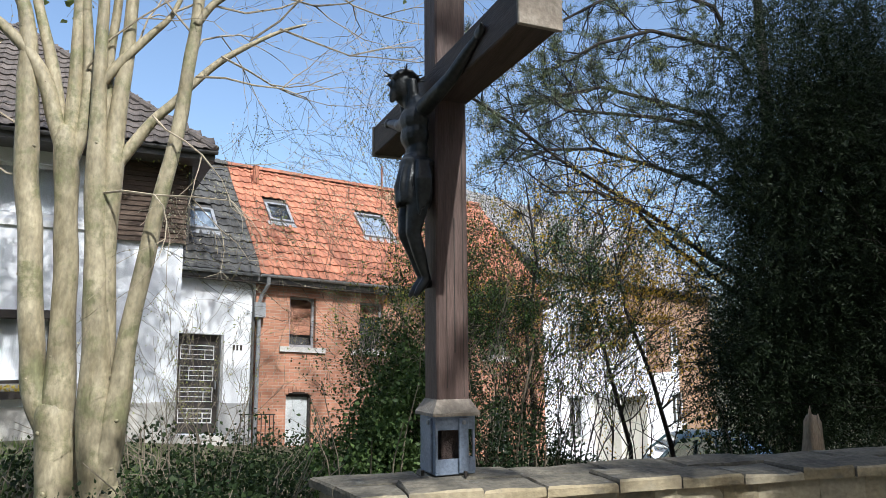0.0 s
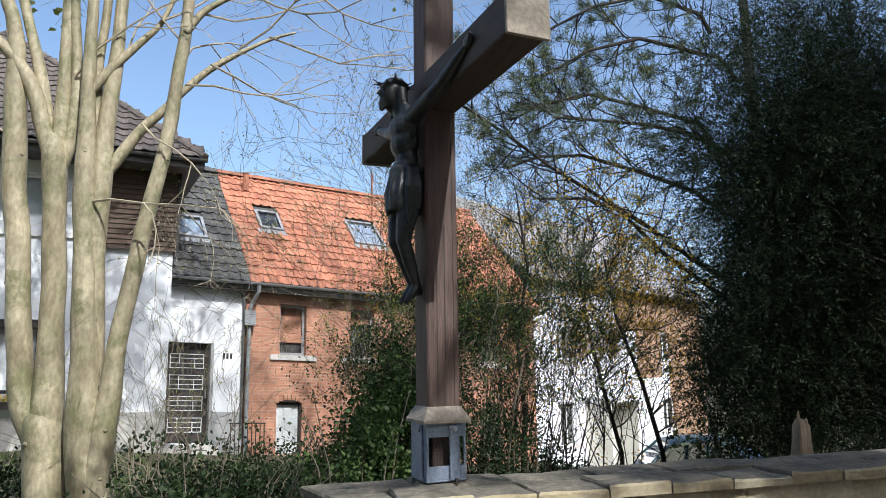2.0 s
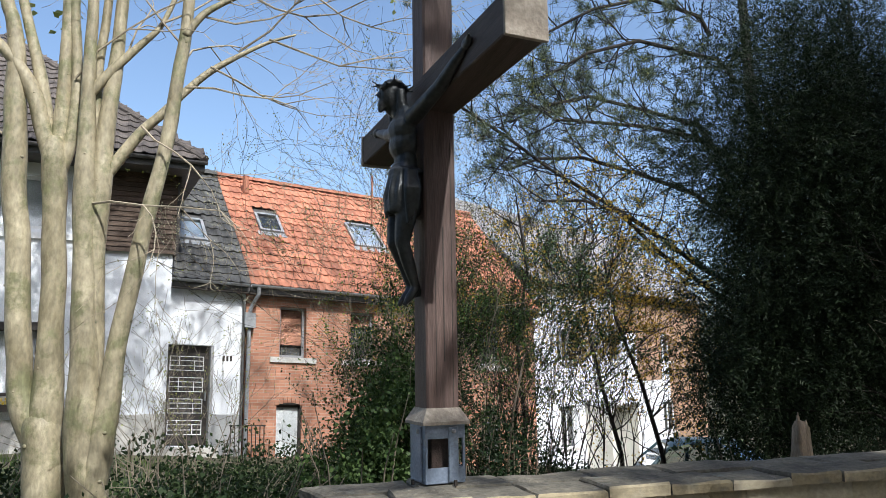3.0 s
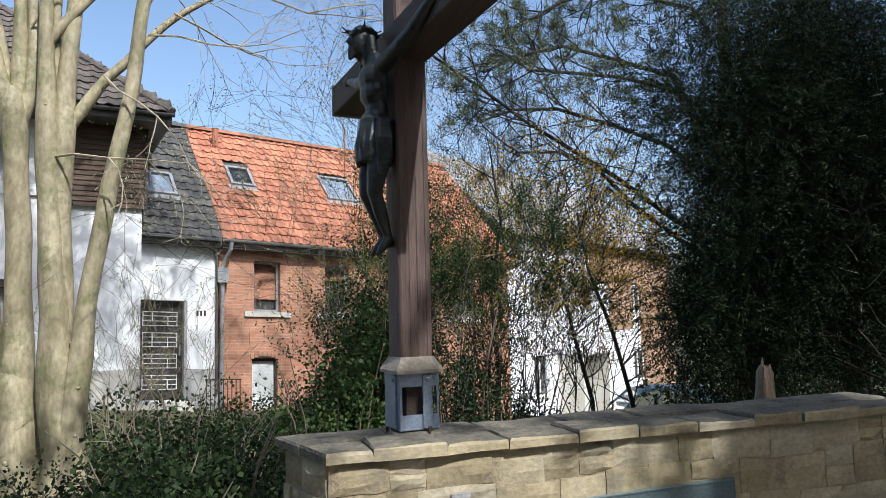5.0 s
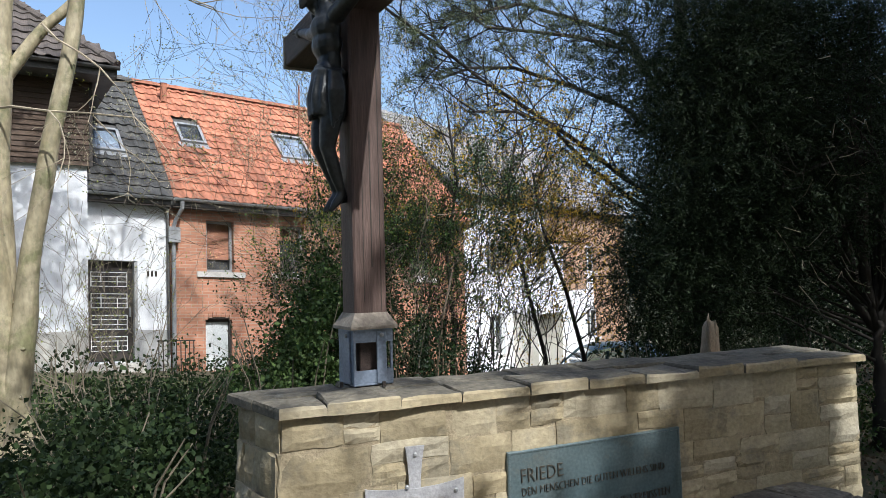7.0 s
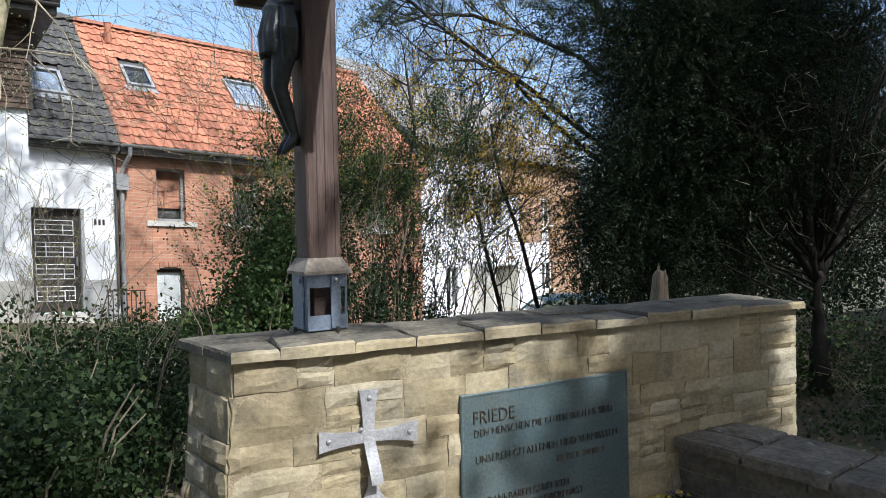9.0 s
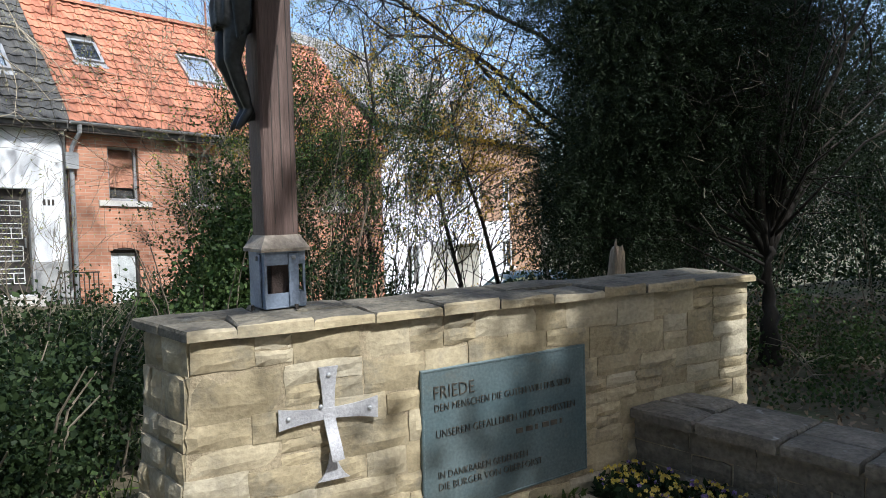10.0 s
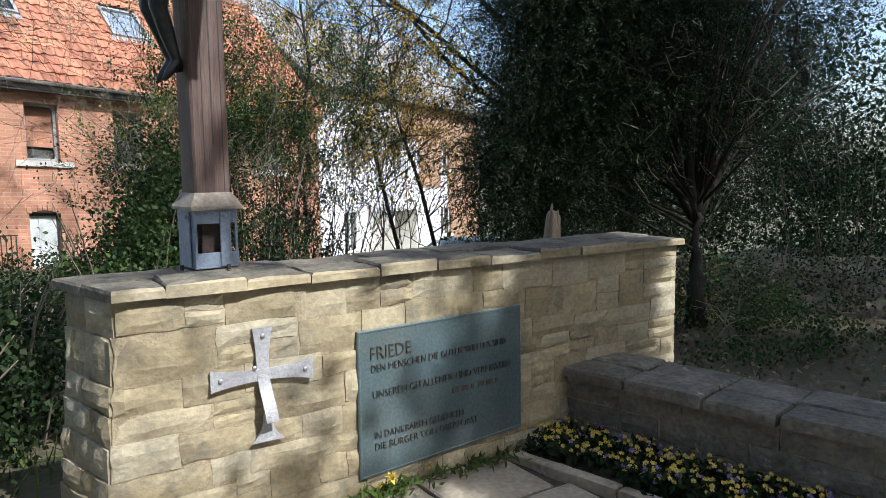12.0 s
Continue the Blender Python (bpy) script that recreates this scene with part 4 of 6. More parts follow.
def gutter(front, house, u0, u1, v, w, material=M_ZINC):
    m = Mesh()
    r = 0.065
    for u in (u0, u1):
        m.v += [tuple(front.p(u, v - r * math.sin(q), w + r * math.cos(q))) for q in np.linspace(0, math.pi, 9)]
        m.v += [tuple(front.p(u, v - (r - 0.006) * math.sin(q), w + (r - 0.006) * math.cos(q))) for q in np.linspace(0, math.pi, 9)]
    m.f = [(k, k + 1, k + 19, k + 18) for k in range(8)] + [(k + 9, k + 27, k + 28, k + 10) for k in range(8)]
    m.f += [(0, 18, 27, 9), (8, 17, 35, 26)]
    return part("gutter", m, material, house)


def roof_window(front, house, u, v, eave, ridge, wd, ln, label=""):
    """A roof light lying on the slope, its middle at (u, v)."""
    (v0, w0), (v1, w1) = eave, ridge
    t = (v - v0) / (v1 - v0)
    p = front.p(u, v, w0 + (w1 - w0) * t)
    ex = (front.p(u + 1, v, w0 + (w1 - w0) * t) - p).normalized()
    ey = (front.p(u, v + (v1 - v0) * 0.1, w0 + (w1 - w0) * (t + 0.1)) - p).normalized()
    ez = ex.cross(ey).normalized()
    m = Matrix((ex, ey, ez)).transposed().to_4x4()
    m.translation = p
    a, b, f = wd / 2, ln / 2, 0.07
    win = part("roof_window", Mesh().box((-a + f, -b + f, 0.0), (a - f, b - f, 0.03), m), M_SKY_REFLECT if "small" not in label else M_ROOM_SHADE, house, label)
    for q in (((-a, -b, 0), (-a + f, b, 0.10)), ((a - f, -b, 0), (a, b, 0.10)), ((-a + f, -b, 0), (a - f, -b + f, 0.10)), ((-a + f, b - f, 0), (a - f, b, 0.11))):
        part("frame_bar", Mesh().box(*q, m), M_ZINC, win)
    pane = part("pane", Mesh().box((-a + f, -b + f, 0.06), (a - f, b - f, 0.066), m), M_GLASS, win)
    part("apron", Mesh().box((-a - 0.06, -b - 0.16, 0.035), (a + 0.06, -b, 0.045), m), M_ZINC, win)
    return win


ROW = Front(HO, HAZ, FALL, 0.10)
EAVE, RIDGE = (3.46, -0.28), (6.78, 3.0)


def build_door_house():
    f = ROW
    house = thing("cottage", "narrow white rendered cottage with grey tiled roof and black door", "house")
    part("wall", f.wall(0.02, 1.66, -1.2, 3.42, [(0.0 + 0.03, 1.0, -0.12, 2.06)]), M_RENDER, house)
    part("plinth", f.one(1.0, 1.655, -1.2, 0.56, -0.015, 0.0 - 0.002), M_RENDER_GREY, house, "grey rendered plinth")
    part("reveal", f.one(0.94, 1.0, -0.12, 2.06, 0.02, 0.20), M_RENDER_GREY, house)
    door = part("front_door", f.one(0.03, 0.94, -0.10, 2.05, 0.16, 0.21), M_DARK, house, "black door with pale geometric grille bars")
    for k in range(4):
        z0 = 1.83 - 0.46 * (k + 1) + 0.13
        z1, a, b = z0 + 0.30, 0.12, 0.82
        mid = (z0 + z1) / 2
        flip = k % 2
        lines = [(a, b, z1, z1), (a, b, z0, z0), (a, a, z0, z1), (b, b, z0, z1), (a, b, mid - 0.05, mid - 0.05), (a, b, mid + 0.06, mid + 0.06),
                 (a + 0.19, a + 0.19, z0 if flip else mid - 0.05, z1), (b - 0.19, b - 0.19, z0, mid + 0.06)]
        for x0, x1, y0, y1 in lines:
            part("grille_bar", f.one(x0 - 0.008, x1 + 0.008, y0 - 0.008, y1 + 0.008, 0.138, 0.15), M_WHITE, door)
        part("door_panel", f.one(a - 0.03, b + 0.03, z0 - 0.04, z1 + 0.04, 0.151, 0.159), M_ROOM_SHADE, door)
    part("door_handle", f.one(0.86, 0.885, 0.85, 1.05, 0.10, 0.16), M_ZINC, door)
    part("doorstep", f.one(0.0, 1.1, -0.6, -0.13, -0.35, 0.2), M_SILL, house)
    for u in (1.19, 1.27, 1.35):
        part("number_bar", f.one(u, u + 0.045, 1.73, 1.85, -0.014, -0.002), M_DARK, house)
    part("roof_deck", roof_deck(f, 0.0, 1.68, EAVE, RIDGE), M_GUTTER, house)
    tile_roof(f, house, 0.0, 1.68, EAVE, RIDGE, 0.24, 0.29, M_TILE_GREY, 130, skip=[(0.25, 1.0, 4.40, 5.15)])
    ridge_tiles(f, house, 0.0, 1.68, RIDGE[0] + 0.08, RIDGE[1], M_TILE_GREY, 5)
    roof_window(f, house, 0.63, 4.80, EAVE, RIDGE, 0.66, 0.86, "roof window with grey metal frame")
    gutter(f, house, 0.0, 1.66, 3.47, -0.34, M_ZINC)
    part("fascia", f.one(0.0, 1.66, 3.27, 3.40, -0.26, -0.02), M_DARK, house)
    return house


def build_brick_house():
    f = ROW
    house = thing("brick_house", "red brick terraced house with orange clay pantile roof", "house")
    holes = [(2.47, 3.10, 1.87, 3.05), (4.22, 4.85, 1.87, 3.05), (7.9, 8.55, 1.87, 3.05), (2.43, 3.03, -0.4, 0.79), (7.9, 8.5, -0.6, 0.7)]
    part("wall", f.wall(1.68, 9.7, -2.2, 3.42, holes), M_BRICK, house)
    for u0, u1 in ((2.47, 3.10), (4.22, 4.85), (7.9, 8.55)):
        window(f, house, u0, u1, 1.87, 3.05, mullion=False, blind=0.75 if u0 < 4 else 0.3, bar=0.055)
    cellar = part("cellar_door", f.one(2.43, 3.03, -0.4, 0.72, 0.14, 0.18), M_TIN, house, "pale flaking cellar door")
    part("door_board", f.one(2.45, 2.62, -0.4, 0.66, 0.125, 0.138), M_TIN, cellar)
    part("door_board", f.one(2.64, 2.81, -0.4, 0.66, 0.125, 0.138), M_TIN, cellar)
    part("door_head", f.one(2.43, 3.03, 0.72, 0.79, 0.10, 0.18), M_DARK, cellar)
    part("door_jamb", f.one(2.985, 3.03, -0.4, 0.72, 0.05, 0.14), M_DARK, cellar)
    arch = Mesh()
    for i in range(7):
        a = 2.39 + 0.68 * i / 7
        z = 0.755 + 0.09 * math.sin(math.pi * (i + 0.5) / 7)
        f.box(arch, a, a + 0.088, z, z + 0.11, -0.022, 0.05)
    part("arch", arch, M_BRICK, house)
    # dark strip on the wall face, painted shade of the recess under the arch
    part("arch_shadow_gap", f.one(2.50, 2.96, 0.79, 0.83, -0.004, 0.02), M_DARK, house)
    window(f, house, 7.9, 8.5, -0.6, 0.7, sill=False)
    part("roof_deck", roof_deck(f, 1.70, 9.72, EAVE, RIDGE), M_GUTTER, house)
    tile_roof(f, house, 1.70, 9.72, EAVE, RIDGE, 0.215, 0.30, M_TILE, 300, skip=[(2.3, 3.0, 4.95, 5.65), (4.85, 5.75, 4.85, 5.7)])
    ridge_tiles(f, house, 1.70, 9.72, RIDGE[0] + 0.08, RIDGE[1], M_TILE, 22)
    roof_window(f, house, 2.66, 5.30, EAVE, RIDGE, 0.62, 0.78, "small rusty roof light")
    roof_window(f, house, 5.32, 5.28, EAVE, RIDGE, 0.90, 1.05, "large grey roof window")
    pot = Mesh().tube([f.p(2.35, 6.30, 2.5), f.p(2.35, 6.75, 2.5), f.p(2.35, 6.78, 2.5)], [0.09, 0.085, 0.10], 10)
    part("vent_pot", pot, M_TILE, house, "clay vent pot")
    pole = Mesh().tube([f.p(5.9, 6.0, 2.2), f.p(5.9, 7.3, 2.2)], [0.03, 0.025], 8)
    part("flue_pipe", pole, M_TILE, house)
    gutter(f, house, 1.70, 9.7, 3.47, -0.34, M_ZINC)
    part("fascia", f.one(1.70, 9.7, 3.27, 3.40, -0.26, -0.02), M_DARK, house)
    pipe = thing("downpipe", "grey zinc downpipe with rainwater hopper on the brick wall", "downpipe")
    part("swan_neck", Mesh().tube([f.p(1.88, 3.42, -0.33), f.p(1.88, 3.25, -0.30), f.p(1.78, 3.0, -0.12), f.p(1.74, 2.85, -0.09)], [0.05, 0.045, 0.045, 0.045], 10), M_ZINC, pipe)
    part("hopper", f.one(1.62, 1.86, 2.50, 2.84, -0.20, -0.012), M_ZINC, pipe)
    part("pipe", Mesh().tube([f.p(1.74, 2.5, -0.09), f.p(1.72, -0.9, -0.09)], [0.048, 0.048], 10), M_ZINC, pipe)
    part("cottage_pipe", Mesh().tube([f.p(1.2, 3.38, -0.3), f.p(1.55, 3.2, -0.10), f.p(1.62, 3.0, -0.07), f.p(1.62, 0.0, -0.06)], [0.03, 0.03, 0.03, 0.03], 8), M_GUTTER, pipe)
    rail = thing("entrance_railing", "low rusty iron railing before the houses", "railing")
    for i in range(9):
        part("baluster", f.one(1.3 + i * 0.09, 1.318 + i * 0.09, -0.75, 0.34, -0.55, -0.532), M_DARK, rail)
    part("top_rail", f.one(1.28, 2.06, 0.34, 0.365, -0.56, -0.525), M_DARK, rail)
    return house


def build_white_house():
    f = Front(HO + HN * -0.4, HAZ, 0.0)
    house = thing("white_house", "white rendered house with brown clad upper storey and dark hipped roof", "house")
    holes = [(-4.3, -2.38, 1.04, 2.36), (-3.9, -2.12, 4.32, 5.42)]
    part("wall", f.wall(-9.0, -0.01, -0.9, 5.75, holes), M_RENDER, house)
    part("side_wall", f.one(-0.31, -0.01, -0.9, 5.75, 0.3, 7.0), M_RENDER, house)
    part("plinth", f.one(-9.0, -0.008, -0.9, 0.60, -0.03, -0.002), M_SILL, house, "stone-faced plinth")
    win = window(f, house, -4.3, -2.38, 1.04, 2.36, frame=M_DARK, backing=M_CURTAIN, bar=0.07)
    part("lintel", f.one(-4.4, -2.25, 2.30, 2.46, -0.05, 0.1), M_DARK, win)
    window(f, house, -3.9, -2.12, 4.32, 5.42, frame=M_WHITE, backing=M_CURTAIN, sill=False, bar=0.08)
    part("string_course", f.one(-9.0, -1.45, 4.12, 4.24, -0.06, -0.002), M_WHITE, house)
    clad = part("cladding", f.one(-1.45, 0.04, 3.96, 5.78, -0.06, -0.003), M_DARK, house)
    for i in range(17):
        z = 3.95 + i * 0.108
        b = Mesh().add([f.p(u, v, w) for u in (-1.47, 0.06) for v, w in ((z, -0.095), (z + 0.125, -0.068), (z + 0.125, -0.055), (z, -0.07))],
                       [(0, 1, 5, 4), (1, 2, 6, 5), (2, 3, 7, 6), (3, 0, 4, 7), (3, 2, 1, 0), (4, 5, 6, 7)])
        part("cladding_board", b, M_SHINGLE, clad)
    for i in range(17):
        z = 3.95 + i * 0.108
        part("cladding_board", f.one(0.0, 0.07, z, z + 0.104, -0.05, 5.0), M_SHINGLE, clad)
    part("corner_board", f.one(0.02, 0.085, 3.94, 5.80, -0.11, -0.05), M_DARK, house)
    # hipped roof: eaves at v 5.85, hip rising to the left
    r0, rv, rw = (5.84, -0.75), 9.6, 3.4
    m = Mesh()
    e = [(-9.5, 5.84, -0.75), (0.46, 5.84, -0.75), (0.46, 5.84, 7.5), (-9.5, 5.84, 7.5), (-9.5, rv, rw), (-3.7, rv, rw)]
    m.add([f.p(*q) for q in e] + [f.p(u, v - 0.16, w) for u, v, w in e[:4]],
          [(0, 1, 5, 4), (1, 2, 5), (2, 3, 4, 5), (0, 6, 7, 1), (1, 7, 8, 2), (6, 9, 8, 7)])
    part("roof_deck", m, M_GUTTER, house)
    tile_roof(f, house, -9.4, 0.46, (5.90, -0.75), (9.66, rw), 0.25, 0.30, M_TILE_DARK, 0, hip=lambda u, v: u > 0.44 - (v - 5.9) * 1.11)
    hip = [f.p(0.46 - 4.16 * t, 5.93 + 3.76 * t, -0.75 + 4.15 * t) for t in np.linspace(0, 1, 18)]
    for a, b in zip(hip, hip[1:]):
        part("hip_tile", Mesh().tube([a, a.lerp(b, 1.15)], [0.10, 0.085], 8), M_TILE_DARK, house)
    gutter(f, house, -9.4, 0.5, 5.86, -0.83, M_GUTTER)
    part("soffit", f.one(-9.4, 0.44, 5.70, 5.74, -0.72, -0.12), M_DARK, house)
    box = thing("flower_box", "long window box with yellow flowers on the sill", "planter")
    part("trough", f.one(-4.2, -2.5, 0.76, 0.90, -0.24, -0.055), M_DARK, box)
    pts = np.array([tuple(f.p(float(RNG.uniform(-4.15, -2.55)), float(RNG.uniform(0.90, 1.02)), float(RNG.uniform(-0.22, -0.08)))) for _ in range(260)])
    part("blossom", quads("blossom", leaves(pts, 0.06, 0.05)), M_YELLOW, box)
    return house


def build_far_house():
    f = Front((9, 22, 0), 58, 0.0)
    house = thing("farther_house", "two-storey white and brown house with grey roof beyond the shrubs", "house")
    ups = [(2.4, 3.4, 1.55, 2.85), (6.7, 7.9, 1.5, 2.8), (12.0, 13.2, 1.5, 2.8)]
    lows = [(2.5, 3.7, -1.9, -0.2), (8.0, 9.3, -2.0, -0.5), (12.0, 13.4, -2.0, -0.5)]
    part("wall", f.wall(0.8, 12.9, -5, 4.6, ups[:2] + lows[:2] + [(12.0, 12.9, 1.5, 2.8), (12.0, 12.9, -2.0, -0.5)]), M_RENDER, house)
    part("brick_wall", f.wall(12.9, 17.5, -5, 4.6, [(12.9, 13.2, 1.5, 2.8), (12.9, 13.4, -2.0, -0.5)]), M_BRICK_B, house, "brown brick part of the front")
    part("wall_upper_brick", f.wall(7.6, 12.9, 2.9, 4.6, [], -0.03, 0.028), M_BRICK_B, house)
    part("wall_upper_brick", f.wall(9.4, 12.0, 0.6, 2.9, [], -0.03, 0.028), M_BRICK_B, house)
    part("side_wall", f.one(0.8, 1.1, -5, 4.6, 0.3, 8.5), M_RENDER, house)
    part("rear_wall", f.one(0.8, 17.5, -5, 4.6, 8.5, 8.8), M_RENDER, house)
    for u0, u1, v0, v1 in ups + lows:
        window(f, house, u0, u1, v0, v1, frame=M_WHITE, backing=M_ROOM_SHADE)
    part("porch_roof", f.one(4.3, 7.0, -0.25, -0.05, -1.3, -0.01), M_WHITE, house)
    part("porch_side", f.one(4.4, 4.6, -5, -0.25, -1.2, -0.01), M_RENDER_CREAM, house)
    part("porch_side", f.one(6.7, 6.9, -5, -0.25, -1.2, -0.01), M_RENDER_CREAM, house)
    part("roof_deck", roof_deck(f, 0.5, 17.9, (4.65, -0.35), (8.7, 4.3)), M_GUTTER, house)
    tile_roof(f, house, 0.5, 17.9, (4.65, -0.35), (8.7, 4.3), 0.34, 0.36, M_TILE_FAR, 0)
    gutter(f, house, 0.5, 17.9, 4.62, -0.42, M_GUTTER)
    return house


def build_car():
    """Hatchback: body, glasshouse, windows, wheels."""
    at = Matrix.Translation((9.35, 11.2, -1.72)) @ Matrix.Rotation(radians(-22), 4, "Z")
    car = thing("parked_car", "dark teal hatchback parked behind the shrubs", "car", at=at)
    prof = [(-2.0, 0.45, 0.62, 0.72), (-1.9, 0.30, 0.85, 0.84), (-1.0, 0.25, 0.95, 0.86), (0.0, 0.25, 0.95, 0.86), (1.0, 0.25, 0.93, 0.86), (1.75, 0.30, 0.78, 0.82), (1.95, 0.42, 0.6, 0.7)]
    m = Mesh()
    for x, z0, z1, hw in prof:
        m.v += [(x, -hw, z0 + 0.1), (x, -hw, z1 - 0.15), (x, -hw * 0.93, z1), (x, hw * 0.93, z1), (x, hw, z1 - 0.15), (x, hw, z0 + 0.1), (x, hw * 0.85, z0), (x, -hw * 0.85, z0)]
    for i in range(len(prof) - 1):
        m.f += [(8 * i + j, 8 * i + (j + 1) % 8, 8 * i + 8 + (j + 1) % 8, 8 * i + 8 + j) for j in range(8)]
    m.f += [tuple(range(8)), tuple(range(8 * len(prof) - 1, 8 * len(prof) - 9, -1))]
    part("body", m, M_CAR, car, smooth=False)
    cab = [(-1.85, 0.93, 0.74), (-1.35, 1.40, 0.60), (-0.9, 1.48, 0.58), (0.2, 1.47, 0.58), (1.0, 0.93, 0.74)]
    roof = Mesh()
    for x, z, hw in cab[1:4]:
        roof.v += [(x, -hw, z - 0.05), (x, -hw * 0.85, z), (x, hw * 0.85, z), (x, hw, z - 0.05)]
    roof.f = [(4 * i + j, 4 * i + j + 1, 4 * i + 5 + j, 4 * i + 4 + j) for i in range(2) for j in range(3)]
    part("roof", roof, M_CAR, car, smooth=True)
    part("windscreen", Mesh().add([(0.2, -0.56, 1.43), (0.2, 0.56, 1.43), (1.0, 0.70, 0.93), (1.0, -0.70, 0.93)], [(0, 1, 2, 3)]), M_GLASS, car)
    part("rear_window", Mesh().add([(-1.35, -0.56, 1.36), (-1.35, 0.56, 1.36), (-1.85, 0.70, 0.93), (-1.85, -0.70, 0.93)], [(3, 2, 1, 0)]), M_GLASS, car)
    for s in (-1, 1):
        part("side_window", Mesh().add([(-1.3, s * 0.60, 1.35), (0.18, s * 0.58, 1.42), (0.95, s * 0.74, 0.95), (-1.78, s * 0.74, 0.95)], [(0, 1, 2, 3)]), M_GLASS, car)
        for x0, x1 in (((-1.35, 1.36), (-1.82, 0.93)), ((0.2, 1.43), (1.0, 0.93)), ((-0.55, 1.44), (-0.55, 0.94))):
            part("pillar", Mesh().tube([(x0[0], s * 0.59, x0[1]), (x1[0], s * 0.74, x1[1])], [0.035, 0.045], 6), M_CAR, car)
        for x in (-1.25, 1.2):
            wheel = part("wheel", Mesh().tube([(x, s * 0.66, 0.31), (x, s * 0.68, 0.31), (x, s * 0.84, 0.31), (x, s * 0.86, 0.31)], [0.27, 0.31, 0.31, 0.27], 20), M_RUBBER, car)
            part("rim", Mesh().tube([(x, s * 0.85, 0.31), (x, s * 0.872, 0.31)], [0.2, 0.17], 14), M_ZINC, wheel)
    return car


build_wall()
build_low_wall()
build_paving()
build_cross()
build_corpus()
build_iron_cross()
build_plaque()
build_white_house()
build_door_house()
build_brick_house()
build_far_house()
build_car()


# ---- trees and shrubs ----
def stem(mesh, y, rows, lean=0.0, sides=14, knots=True):
    """A stem through rows of (x, z, radius) at depth y, rounded between the rows."""
    pts = [Vector((x, y + lean * i, z)) for i, (x, z, r) in enumerate(rows)]
    rad = [r * 0.9 for *_, r in rows]
    path, radii = [], []
    for i in range(len(pts) - 1):
        p0, p1, p2, p3 = pts[max(i - 1, 0)], pts[i], pts[i + 1], pts[min(i + 2, len(pts) - 1)]
        for k in range(5):
            t = k / 5
            path.append(0.5 * (2 * p1 + (p2 - p0) * t + (2 * p0 - 5 * p1 + 4 * p2 - p3) * t * t + (3 * p1 - p0 - 3 * p2 + p3) * t ** 3))
            radii.append(rad[i] + (rad[i + 1] - rad[i]) * t)
    path.append(pts[-1]), radii.append(rad[-1])
    mesh.tube(path, radii, sides, rough=0.10)
    if knots:
        for i in range(3, len(path) - 2, 7):
            a = float(RNG.uniform(0, 6.3))
            o = Vector((math.cos(a), -abs(math.sin(a)), 0)) * radii[i] * 0.90
            c, r = path[i] + o, radii[i] * float(RNG.uniform(0.10, 0.20))
            mesh.ball(tuple(c), (r, r, r * 0.8), 8, 6)
    return path


